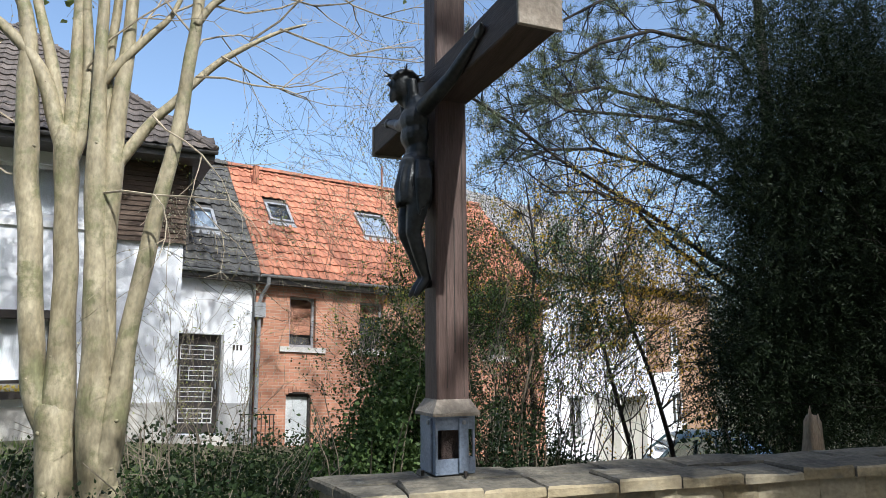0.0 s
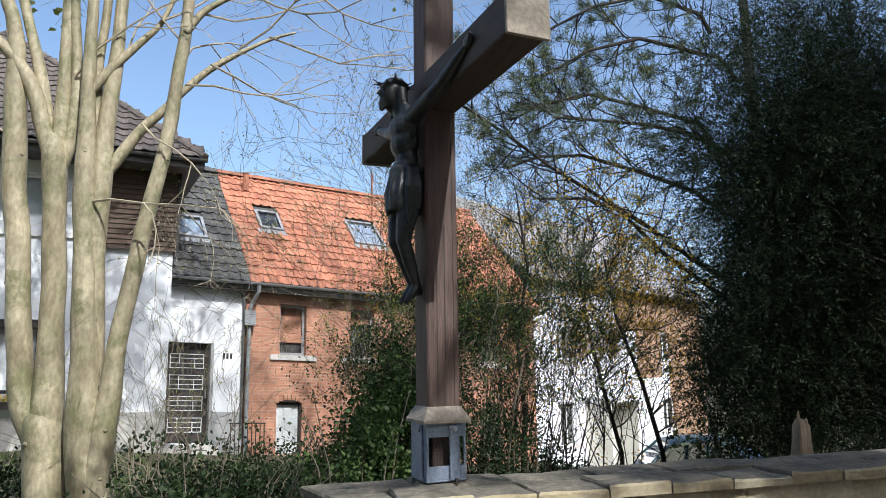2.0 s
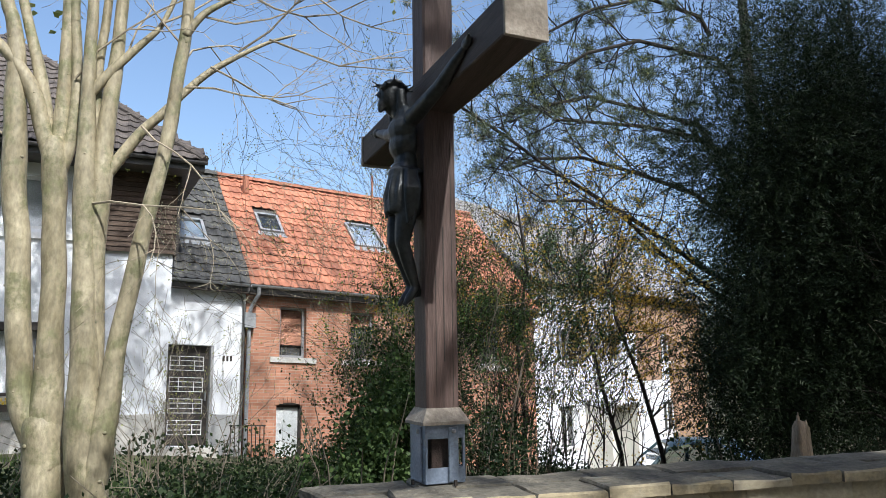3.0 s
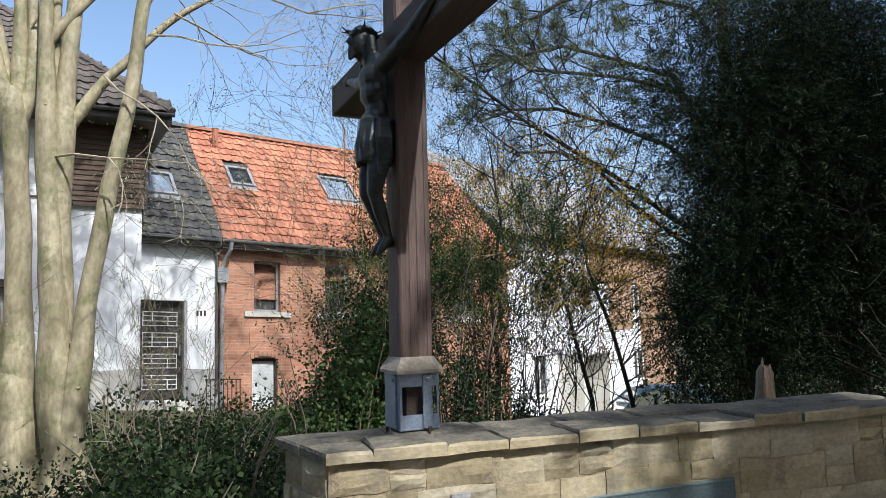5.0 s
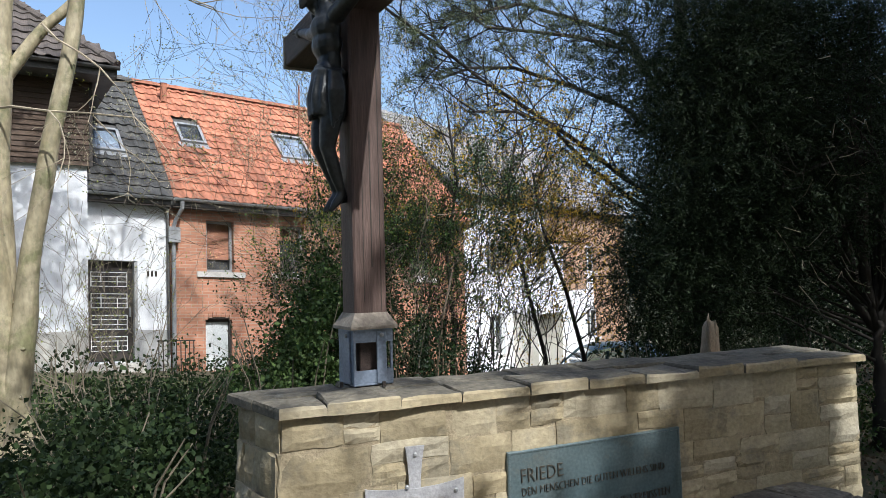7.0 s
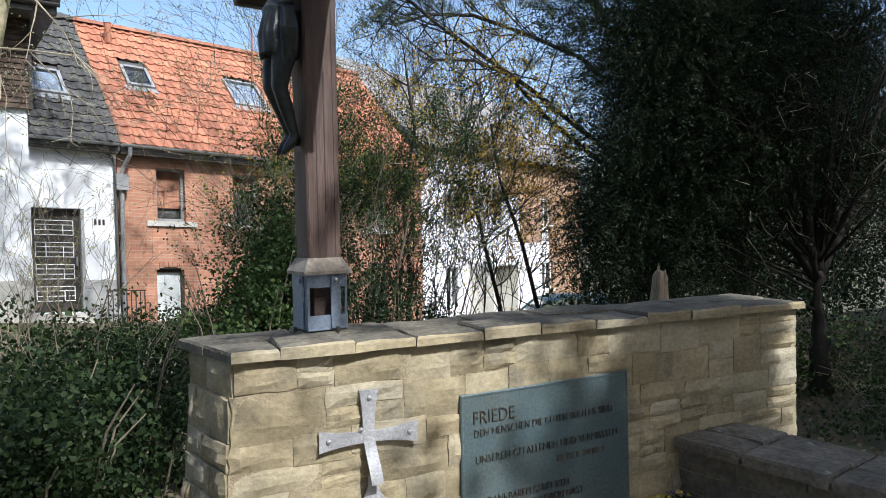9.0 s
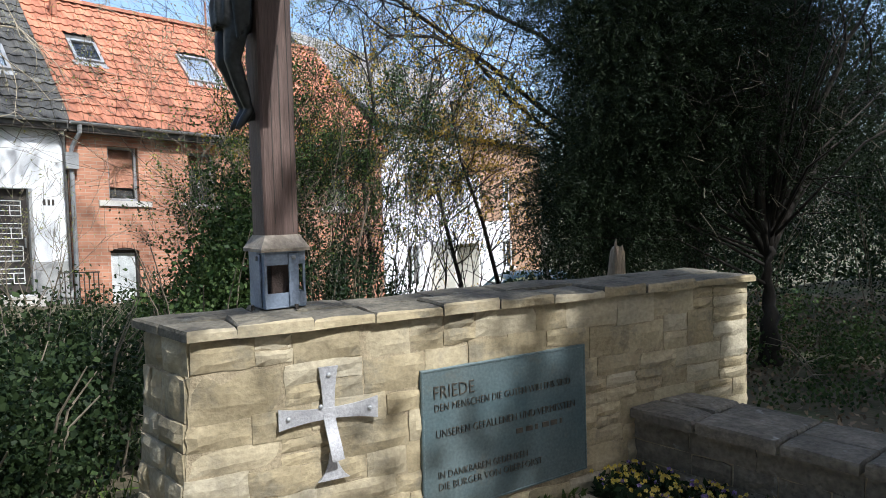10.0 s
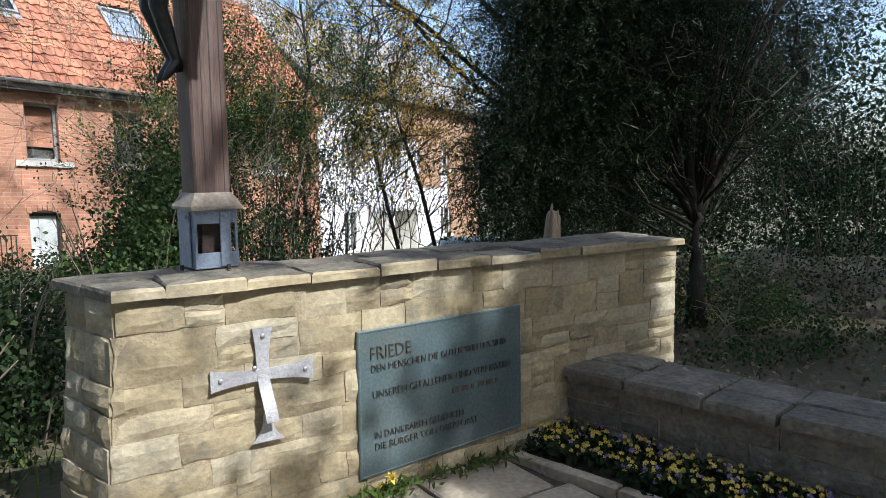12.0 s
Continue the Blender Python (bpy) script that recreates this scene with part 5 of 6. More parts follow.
def build_stem_trees():
    a = thing("multi_stem_tree", "pale smooth-barked tree forking low into two bare stems", "tree", group="bare trees on the verge")
    m = Mesh()
    stem(m, 5.2, [(-3.06, -0.35, 0.33), (-3.10, 0.11, 0.257), (-3.12, 0.25, 0.233), (-3.15, 0.67, 0.215), (-3.2, 0.98, 0.20), (-3.22, 1.1, 0.15)])
    part("trunk", m, M_BARK, a, smooth=True)
    m = Mesh()
    stem(m, 5.25, [(-3.22, 0.84, 0.171), (-3.34, 1.09, 0.161), (-3.42, 1.33, 0.136), (-3.45, 1.65, 0.132), (-3.49, 2.01, 0.133), (-3.53, 2.48, 0.129), (-3.57, 2.95, 0.13), (-3.64, 3.42, 0.136), (-3.66, 3.91, 0.127), (-3.7, 4.41, 0.118), (-3.72, 4.87, 0.097), (-3.78, 5.23, 0.081), (-3.88, 5.63, 0.071), (-4.0, 7.2, 0.05)])
    part("leaning_stem", m, M_BARK, a, smooth=True)
    m = Mesh()
    stem(m, 5.2, [(-3.17, 0.84, 0.17), (-3.17, 1.2, 0.167), (-3.17, 1.55, 0.148), (-3.18, 2.01, 0.134), (-3.19, 2.48, 0.125), (-3.22, 2.95, 0.126), (-3.25, 3.44, 0.132), (-3.28, 3.78, 0.13), (-3.29, 3.95, 0.09)])
    stem(m, 5.22, [(-3.25, 3.55, 0.096), (-3.4, 4.02, 0.096), (-3.51, 4.41, 0.086), (-3.69, 4.72, 0.075), (-3.97, 5.02, 0.064), (-4.24, 5.24, 0.053), (-5.0, 6.3, 0.03)])
    stem(m, 5.25, [(-3.28, 3.69, 0.096), (-3.24, 4.1, 0.097), (-3.24, 4.66, 0.082), (-3.25, 5.19, 0.072), (-3.26, 5.72, 0.067), (-3.3, 7.6, 0.045)])
    stem(m, 5.23, [(-3.25, 3.5, 0.085), (-3.14, 3.92, 0.08), (-3.11, 4.43, 0.07), (-3.14, 4.94, 0.06), (-3.19, 5.68, 0.055), (-3.1, 7.3, 0.04)])
    stem(m, 5.3, [(-3.28, 3.6, 0.081), (-3.48, 4.61, 0.071), (-3.64, 5.22, 0.06), (-3.76, 5.68, 0.055), (-4.1, 7.0, 0.04)])
    part("second_stem", m, M_BARK, a, smooth=True)
    b = thing("multi_stem_tree", "pale olive-barked tree with a leaning second stem, leafless", "tree", group="bare trees on the verge")
    m = Mesh()
    stem(m, 5.0, [(-2.63, -0.35, 0.33), (-2.68, 0.12, 0.244), (-2.7, 0.26, 0.215), (-2.75, 0.67, 0.207), (-2.78, 1.02, 0.199), (-2.8, 1.37, 0.17), (-2.82, 1.73, 0.146), (-2.86, 2.23, 0.127), (-2.89, 2.74, 0.118), (-2.91, 3.21, 0.125), (-2.93, 3.6, 0.12), (-2.94, 3.89, 0.095), (-2.95, 4.39, 0.08), (-2.96, 4.9, 0.07), (-2.97, 5.62, 0.06), (-3.05, 7.6, 0.04)])
    stem(m, 5.05, [(-2.73, 1.1, 0.11), (-2.74, 1.64, 0.102), (-2.76, 2.1, 0.103), (-2.79, 2.66, 0.104), (-2.79, 3.13, 0.115), (-2.78, 3.52, 0.12), (-2.78, 3.8, 0.106), (-2.75, 4.31, 0.096), (-2.71, 4.82, 0.081), (-2.68, 5.67, 0.066), (-2.55, 7.8, 0.045)])
    stem(m, 5.1, [(-2.81, 3.63, 0.085), (-2.88, 4.18, 0.065), (-2.89, 4.69, 0.054), (-2.85, 5.27, 0.05), (-2.83, 5.7, 0.045)])
    stem(m, 5.07, [(-2.80, 3.45, 0.073), (-2.58, 3.8, 0.069), (-2.41, 4.06, 0.059), (-2.22, 4.27, 0.054), (-2.0, 4.54, 0.049), (-1.75, 4.8, 0.042), (-1.45, 5.02, 0.031), (-1.13, 5.22, 0.022), (-0.83, 5.35, 0.013)], knots=False)
    stem(m, 5.0, [(-2.95, 4.36, 0.058), (-2.74, 4.67, 0.054), (-2.46, 5.01, 0.044), (-2.28, 5.24, 0.033), (-2.14, 5.61, 0.028)], knots=False)
    part("trunk", m, M_BARK, b, smooth=True)
    m = Mesh()
    stem(m, 4.93, [(-2.68, 0.2, 0.13), (-2.62, 0.68, 0.147), (-2.6, 0.93, 0.138), (-2.56, 1.24, 0.119), (-2.54, 1.55, 0.11), (-2.5, 1.91, 0.101), (-2.42, 2.36, 0.097), (-2.35, 2.84, 0.093), (-2.28, 3.2, 0.089), (-2.19, 3.67, 0.085), (-2.12, 4.17, 0.081), (-2.07, 4.69, 0.076), (-2.02, 5.12, 0.072), (-1.99, 5.71, 0.067), (-1.9, 7.6, 0.045)], sides=12)
    stem(m, 4.9, [(-2.02, 5.1, 0.05), (-1.86, 5.36, 0.045), (-1.66, 5.53, 0.034), (-1.39, 5.71, 0.029), (-0.9, 6.1, 0.02)], sides=10, knots=False)
    part("leaning_stem", m, M_BARK, b, smooth=True)
    # twigs in reach of the eye, and the upper crowns that net the sunlight on the houses
    low = {"a": [((-3.5, 5.2, 4.4), (-0.6, -0.3, 0.9)), ((-3.12, 5.15, 4.6), (0.5, -0.5, 1)), ((-3.9, 5.2, 5.0), (-0.9, 0.2, 0.5)), ((-3.66, 5.3, 3.9), (-0.7, -0.2, 0.5)), ((-3.64, 5.25, 3.4), (-0.9, 0.3, 0.2))],
           "b": [((-2.0, 4.95, 4.54), (0.9, -0.1, 0.3)), ((-1.75, 4.95, 4.8), (0.8, 0.2, -0.5)), ((-1.45, 4.95, 5.02), (0.9, -0.2, 0.5)), ((-1.13, 4.95, 5.2), (0.8, 0.1, -0.4)), ((-2.07, 4.9, 4.7), (0.7, 0.4, 0.8)), ((-2.05, 4.9, 5.0), (-0.7, 0.2, 0.8)),
                 ((-2.41, 4.95, 4.06), (0.5, -0.4, -0.7)), ((-2.28, 4.95, 5.24), (0.6, 0.3, 0.7)), ((-2.72, 5.0, 4.7), (0.6, 0.4, 0.9)), ((-1.86, 4.9, 5.36), (0.9, 0.3, 0.0)), ((-1.4, 4.9, 5.7), (1.0, -0.2, -0.3)), ((-0.9, 4.9, 6.0), (1.0, 0.2, -0.6)), ((-2.9, 5.0, 3.2), (0.4, -0.6, 0.1))]}
    high = {"a": [(-4.0, 7.0), (-3.3, 7.4), (-3.1, 7.1), (-4.1, 6.8), (-4.9, 6.1), (-3.9, 6.2), (-3.3, 6.3)], "b": [(-3.05, 7.4), (-2.55, 7.6), (-1.9, 7.4), (-2.9, 6.4), (-2.6, 6.7), (-1.95, 6.6), (-0.95, 6.05)]}
    for t, name in ((a, "a"), (b, "b")):
        m, tips = Mesh(), []
        for s, d in low[name]:
            branch(m, tips, s, d, float(RNG.uniform(1.0, 1.7)), 0.014, 3, 3, 0.40, 0.03)
        top = []
        for x, z in high[name]:
            for k in range(2):
                branch(m, top, (x, 5.1, z), (float(RNG.normal()) * 0.7, 0.75 + float(RNG.normal()) * 0.35, 1.0), float(RNG.uniform(1.7, 2.6)), 0.040, 4, 3, 0.32, 0.06)
        part("twig_tangle", m, M_TWIG_PALE, t)
        pts = np.array([tuple(q) for q in tips])
        tagged(part("buds", quads("buds", leaves(pts[::2], 0.035, 0.018)), M_BUD, t), kind="stuff")
        pts = np.array([tuple(q) for q in top if q.y > 5.6])
        crown = part("crown_leaves", quads("crown_leaves", leaves(pts + RNG.normal(size=pts.shape) * 0.07, 0.12, 0.08)), M_SPRING, t, "young leaves high in the crown")
        tagged(crown, "young leaves high in the crown", kind="stuff")


def build_shrub(name, label, category, at, stems, height, spread, twig, leaf_mats, depth=3, leaf=(0.045, 0.025), per_tip=2, radius=0.022, group="", split=3, lift=0.10, bare=-9.0):
    """Several thin stems from one root with twigs and small leaves."""
    t = thing(name, label, category, group)
    m, tips = Mesh(), []
    x, y = at
    z = ground_z(x, y) - 0.1
    for i in range(stems):
        a = 2 * math.pi * i / stems + float(RNG.uniform(-0.5, 0.5))
        d = Vector((math.cos(a) * spread, math.sin(a) * spread, 1))
        s = (x + math.cos(a) * 0.12 * spread, y + math.sin(a) * 0.12 * spread, z)
        branch(m, tips, s, d, height * float(RNG.uniform(0.42, 0.6)), radius, depth, split, 0.32, lift)
    part("twig_tangle", m, twig, t)
    pts = np.array([tuple(q) for q in tips if q.z > bare + float(RNG.normal()) * 0.35])
    for k, mt in enumerate(leaf_mats):
        sel = np.repeat(pts[k::len(leaf_mats)], per_tip, 0) if per_tip >= 1 else pts[k::len(leaf_mats)][::round(1 / per_tip)]
        sel = sel + RNG.normal(size=sel.shape) * 0.045
        part("leaves", quads("leaves", leaves(sel, *leaf)), mt, t)
    return t


def build_mound(name, label, category, blobs, n, leaf, mat, kind="", sticks=12, tilt=(0, -0.3, 0.5)):
    """A thicket: a heap of overlapping leaves over arching stems."""
    t = thing(name, label, category, kind=kind)
    m = Mesh()
    allp = []
    vol = sum(r[0] * r[2] for _, r in blobs)
    for c, r in blobs:
        k = int(n * r[0] * r[2] / vol)
        allp.append(crown_points(k, c, r, 0.45, 0.35, max(25, k // 40), 0.13))
        for _ in range(sticks):
            a = float(RNG.uniform(0, 6.3))
            p0 = Vector((c[0] + 0.5 * r[0] * math.cos(a), c[1] + 0.5 * r[1] * math.sin(a), ground_z(c[0], c[1]) - 0.05))
            p2 = Vector((c[0] + 1.1 * r[0] * math.cos(a), c[1] + 1.1 * r[1] * math.sin(a), c[2] + r[2] * float(RNG.uniform(0.2, 1.15))))
            p1 = p0.lerp(p2, 0.55) + Vector((0, 0, 0.35 * r[2]))
            m.tube([p0, p1, p2], [0.008, 0.006, 0.003], 4)
    part("stem_tangle", m, M_TWIG, t)
    pts = np.concatenate(allp)
    part("leaves", quads("leaves", leaves(pts, *leaf, tilt=tilt)), mat, t)
    return t


def build_conifer(name, label, trunk, crowns, n, category="tree"):
    """Yew-like trees: dark feathery sprays hung from limbs."""
    t = thing(name, label, category, group="dark evergreens")
    m = Mesh()
    (x, y), r, top, *fork = trunk
    lo = ground_z(x, y) - 0.2
    pts = [(x + 0.025 * math.sin(k * 0.8) + 0.012 * RNG.normal(), y + 0.03 * RNG.normal(), lo + (top - lo) * k / 16) for k in range(17)]
    m.tube(pts, [r * (1.2 - 0.06 * k) * (1 + 0.1 * math.sin(k * 2.7)) for k in range(17)], 12, rough=0.35)
    for end, rr in fork:   # limbs that spread from the head of a short trunk
        p0, p2 = Vector(pts[-1]) - Vector((0, 0, 0.12)), Vector(end)
        path = [p0.lerp(p2, k / 8) + Vector((0, 0, 0.25 * math.sin(math.pi * k / 8))) + Vector(RNG.normal(size=3)) * 0.03 * (k > 0) for k in range(9)]
        m.tube(path, [rr * (1 - 0.085 * k) for k in range(9)], 8, rough=0.3)
        for k in range(2, 9):
            branch(m, [], path[k], Vector(RNG.normal(size=3)) + (p2 - p0).normalized() * 0.6, float(RNG.uniform(0.4, 0.8)), 0.012, 2, 3, 0.45, 0.0)
    for c, rad, *_ in crowns:
        for k in range(8):
            q = Vector(c) + Vector(RNG.uniform(-0.85, 0.85, 3)) * Vector(rad).x
            q.z = c[2] + float(RNG.uniform(-0.9, 0.8)) * rad[2]
            b = Vector((x, y, max(0.6, min(top, q.z - 0.5))))
            mid = b.lerp(q, 0.5) + Vector((0, 0, 0.2))
            m.tube([b, mid, q], [0.017, 0.011, 0.004], 5)
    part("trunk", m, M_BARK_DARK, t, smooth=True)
    fine, broad = [], []
    crowns = [(*c, *(1.0, None)[len(c) - 2:]) for c in crowns]
    vol = sum(a[0] * a[1] * a[2] * g for _, a, g, _ in crowns)
    for c, rad, g, tufts in crowns:
        k = int(n * rad[0] * rad[1] * rad[2] * g / vol)
        p = crown_points(k, c, rad, 0.35, 0.32, tufts or max(60, k // 30), 0.075 if tufts else 0.11)
        d = unit((p - np.array(c)) / np.array(rad) + RNG.normal(size=p.shape) * 0.5 + np.array([0, 0, -0.35]))
        fine.append(sprays(p, d, 0.18 if tufts else 0.34, 14 if tufts else 19, 0.055 if tufts else 0.042, 0.0065 if tufts else 0.0045))
        if tufts:   # open crown of separate tufts
            continue
        q = crown_points(int(k * 0.8), c, np.array(rad) * 0.90, 0.0, 0.25, max(80, k // 30), 0.17)
        e = unit(RNG.normal(size=q.shape) + np.array([0, 0, -0.5]))
        broad.append(sprays(q, e, 0.34, 14, 0.055, 0.0065))
    part("needles", quads("needles", np.concatenate(fine + broad)), M_YEW, t)
    return t


def build_pine():
    t = thing("pine_tree", "pine with blue-green needle tufts on long crooked limbs", "tree")
    m, tufts = Mesh(), []
    x, y = 6.9, 6.3
    m.tube([(x, y, ground_z(x, y) - 0.2), (x - 0.1, y, 2.5), (x - 0.2, y + 0.1, 5.0), (x - 0.3, y, 8.5)], [0.17, 0.14, 0.11, 0.05], 10, rough=0.2)
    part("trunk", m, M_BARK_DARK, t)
    # limbs as (x, z) along their length, with how thickly they bear needles
    for rows, needles in ((((6.2, 2.6), (5.52, 2.98), (4.55, 3.52), (3.79, 3.92), (2.94, 4.28), (2.24, 4.77), (1.58, 5.08), (1.18, 5.29)), 0.12),
                          (((6.1, 5.9), (5.83, 6.3), (4.42, 6.43), (3.54, 6.1), (2.8, 5.67)), 0.75), (((6.1, 4.9), (5.73, 5.29), (4.65, 5.5), (3.7, 5.54), (2.96, 5.34), (2.33, 4.94)), 0.45),
                          (((6.1, 3.9), (5.62, 4.11), (4.57, 4.4), (3.65, 4.63), (2.93, 4.62), (2.4, 4.49)), 0.25), (((6.0, 6.9), (5.8, 7.2), (4.78, 7.32), (3.78, 6.99), (2.92, 6.51)), 0.8),
                          (((6.2, 2.2), (5.48, 2.48), (4.66, 3.13), (3.96, 3.68), (3.42, 3.86), (2.72, 3.82)), 0.1), (((6.1, 4.4), (5.3, 4.9), (4.4, 5.0), (3.5, 5.05), (2.9, 5.0)), 0.4)):
        limb, n = Mesh(), len(rows)
        y0, bow = 6.2 + float(RNG.uniform(-0.3, 0.5)), float(RNG.uniform(-0.5, 0.2))
        path = [Vector((a, y0 + bow * k / n, b + 0.04 * RNG.normal())) for k, (a, b) in enumerate(rows)]
        limb.tube(path, [0.036 * (1 - 0.8 * k / n) + 0.005 for k in range(n)], 7, rough=0.2)
        tips = []
        for k in range(1, n):
            for _ in range(5):
                p = path[k - 1].lerp(path[k], float(RNG.uniform(0, 1)))
                d = (path[k] - path[k - 1]).normalized() + Vector(RNG.normal(size=3)) * 0.65
                branch(limb, tips, p, d, float(RNG.uniform(0.5, 0.95)), 0.013, 2, 3, 0.4, 0.02)
        part("limb", limb, M_BARK_DARK, t)
        tufts += [q for q in tips if RNG.random() < needles * 0.45]
    p = np.array([tuple(q) for q in tufts])
    base = np.repeat(p, 40, 0) + RNG.normal(size=(len(p) * 40, 3)) * 0.028
    d = unit(RNG.normal(size=base.shape) + np.array([-0.2, -0.2, 0.4]))
    w = unit(np.cross(d, RNG.normal(size=base.shape))) * 0.0042
    ln = RNG.uniform(0.07, 0.14, (len(base), 1))
    part("needles", quads("needles", np.stack([base - w, base + w, base + d * ln + w * 0.4, base + d * ln - w * 0.4], 1)), M_PINE, t)


def build_sapling(rows, y, radius, label):
    """A crooked dark stem through (x, z) rows with a few twigs and leaves."""
    t = thing("sapling", label, "tree", group="dark saplings")
    m, tips = Mesh(), []
    path = [Vector((a, y + 0.05 * RNG.normal(), b)) for a, b in rows]
    n = len(path)
    m.tube(path, [radius * (1 - 0.7 * k / n) for k in range(n)], 7, rough=0.15)
    for k in range(1, n):
        for _ in range(4):
            branch(m, tips, path[k - 1].lerp(path[k], float(RNG.random())), Vector((RNG.normal(), RNG.normal() * 0.5, 0.6)), float(RNG.uniform(0.5, 0.9)), 0.011, 3, 2, 0.4, 0.08)
    part("stem", m, M_BARK_DARK, t)
    pts = np.array([tuple(q) for q in tips])
    part("leaves", quads("leaves", leaves(np.repeat(pts, 2, 0) + RNG.normal(size=(2 * len(pts), 3)) * 0.05, 0.040, 0.026)), M_AMBER if "golden" in label else M_BRAMBLE, t)


def build_shade_tree(name, at, height, crown, n, size, mat, label, clumps=150, clump=0.12, limbs=16, limb=0.04):
    """A broad tree added outside the view, whose crown dapples the sunlight."""
    t = thing(name, label, "tree")
    m, tips = Mesh(), []
    x, y = at
    m.tube([(x, y, -0.3), (x, y, height * 0.4), (x, y, height * 0.8)], [0.3, 0.22, 0.1], 10, rough=0.15)
    c, r = crown
    for k in range(limbs):
        d = Vector(RNG.normal(size=3)) + Vector((0, 0, 0.5))
        branch(m, tips, (x, y, c[2] - r[2] * 0.5 + r[2] * k / (limbs + 2)), d, r[0] * 0.7, limb, 2, 3, 0.3, 0.08)
    part("trunk", m, M_BARK, t)
    p = crown_points(n, c, r, 0.15, 0.35, clumps, clump)
    part("leaves", quads("leaves", leaves(p, size, size * 0.7)), mat, t)


def build_pansies():
    bed = thing("pansies", "low bed of yellow and violet pansies in bloom", "flowers", kind="stuff")
    m = Matrix.Translation((0.80, 0, 0)) @ Matrix.Rotation(radians(-90 + 13.2), 4, "Z")
    pos = []
    for _ in range(1100):
        u, v = float(RNG.uniform(0.03, 2.6)), float(RNG.uniform(0.09, 0.47))
        pos.append(tuple(m @ Vector((u, v, float(RNG.uniform(0.02, 0.09))))))
    pos = np.array(pos)
    part("leaves", quads("leaves", leaves(np.repeat(pos, 6, 0) + RNG.normal(size=(len(pos) * 6, 3)) * np.array([0.03, 0.03, 0.02]), 0.05, 0.022, tilt=(0, 0, 0.5))), M_IVY, bed)
    for mat, name, k in ((M_YELLOW, "yellow_petals", 0), (M_PURPLE, "violet_petals", 1)):
        out = []
        for i, p in enumerate(pos[:850]):
            if (i % 5 < 4) != (k == 0):
                continue
            c = Vector(p) + Vector((0, 0, 0.045))
            nrm = Vector((-0.5 + RNG.normal() * 0.35, -0.6 + RNG.normal() * 0.35, 0.75)).normalized()
            s = nrm.cross(Vector((0, 0, 1))).normalized()
            up = s.cross(nrm)
            for a in (90, 160, 20, 215, 325):
                d = s * math.cos(radians(a)) + up * math.sin(radians(a))
                e = d.cross(nrm)
                r = 0.0100
                out.append([c, c + d * r * 0.7 + e * r * 0.55, c + d * r * 1.25 + nrm * 0.003, c + d * r * 0.7 - e * r * 0.55])
        part(name, quads(name, np.array([[tuple(q) for q in f] for f in out])), mat, bed)


def build_litter():
    """Dry leaves and short growth on the ground."""
    p = []
    while len(p) < 9000:
        x, y = float(RNG.uniform(1.9, 9)), float(RNG.uniform(-1.5, 8))
        if x > 2.3 or y > 0.7:
            p.append((x, y, ground_z(x, y) + 0.02 * RNG.random()))
    litter = quads("dry_leaves", leaves(np.array(p), 0.055, 0.034, tilt=(0, 0, 0.0)))
    tagged(part("leaf_litter", litter, M_DRYLEAF), "scattered dry leaves under the trees", "leaves", kind="stuff")
    p = np.array([(float(RNG.uniform(-7, 2)), float(RNG.uniform(0.7, 12))) for _ in range(9000)])
    z = np.array([ground_z(x, y) for x, y in p])
    base = np.column_stack([p, z])
    d = unit(RNG.normal(size=base.shape) * 0.45 + np.array([0, 0, 1]))
    w = unit(np.cross(d, RNG.normal(size=base.shape))) * 0.006
    ln = RNG.uniform(0.08, 0.24, (len(base), 1))
    q = np.stack([base - w, base + w, base + d * ln + w * 0.2, base + d * ln - w * 0.2], 1)
    tagged(part("grass", quads("grass", q), M_GRASS), "rough grass around the tree trunks", "grass", kind="stuff")
    # small weeds at the foot of the wall
    pos = np.array([(x, -0.03 - abs(float(RNG.normal())) * 0.05, 0.02 + 0.04 * RNG.random()) for x in np.concatenate([RNG.uniform(-0.1, 0.85, 170), RNG.normal(0.12, 0.05, 90)])])
    weeds = thing("weeds", "small green weeds at the foot of the wall", "weeds", kind="stuff")
    part("leaves", quads("leaves", leaves(pos, 0.06, 0.018, tilt=(0, -0.3, 0.8))), M_GRASS, weeds)
    for x, y, s in ((0.10, -0.10, 0.028), (0.02, -0.14, 0.014), (0.30, -0.10, 0.013)):
        fl = thing("yellow_flower", "single yellow flower growing at the wall foot", "flower", group="yellow flowers at the wall")
        part("stalk", Mesh().tube([(x, y, 0.0), (x, y - 0.01, 0.10)], [0.003, 0.002], 5), M_GRASS, fl)
        part("petals", quads("petals", leaves(np.tile([[x, y - 0.01, 0.11]], (16, 1)), s * 2, s)), M_YELLOW, fl)


def build_stump():
    m = Mesh()
    m.tube([(2.33, 1.30, -0.3), (2.33, 1.30, 0.7), (2.32, 1.30, 0.96), (2.33, 1.30, 1.08), (2.34, 1.31, 1.12)], [0.10, 0.065, 0.055, 0.048, 0.028], 13, rough=0.9)
    for dx, dy, h in ((-0.024, 0.0, 1.16), (0.02, -0.015, 1.13), (0.0, 0.024, 1.18)):   # splinters
        m.tube([(2.335 + dx, 1.30 + dy, 0.96), (2.336 + dx * 1.2, 1.30 + dy, 1.08), (2.34 + dx * 1.3, 1.30 + dy, h)], [0.024, 0.017, 0.003], 6, rough=0.5)
    tagged(part("tree_stump", m, M_STUMP, smooth=True), "broken tree stump behind the wall, pale with sunlight in its colour", "stump")


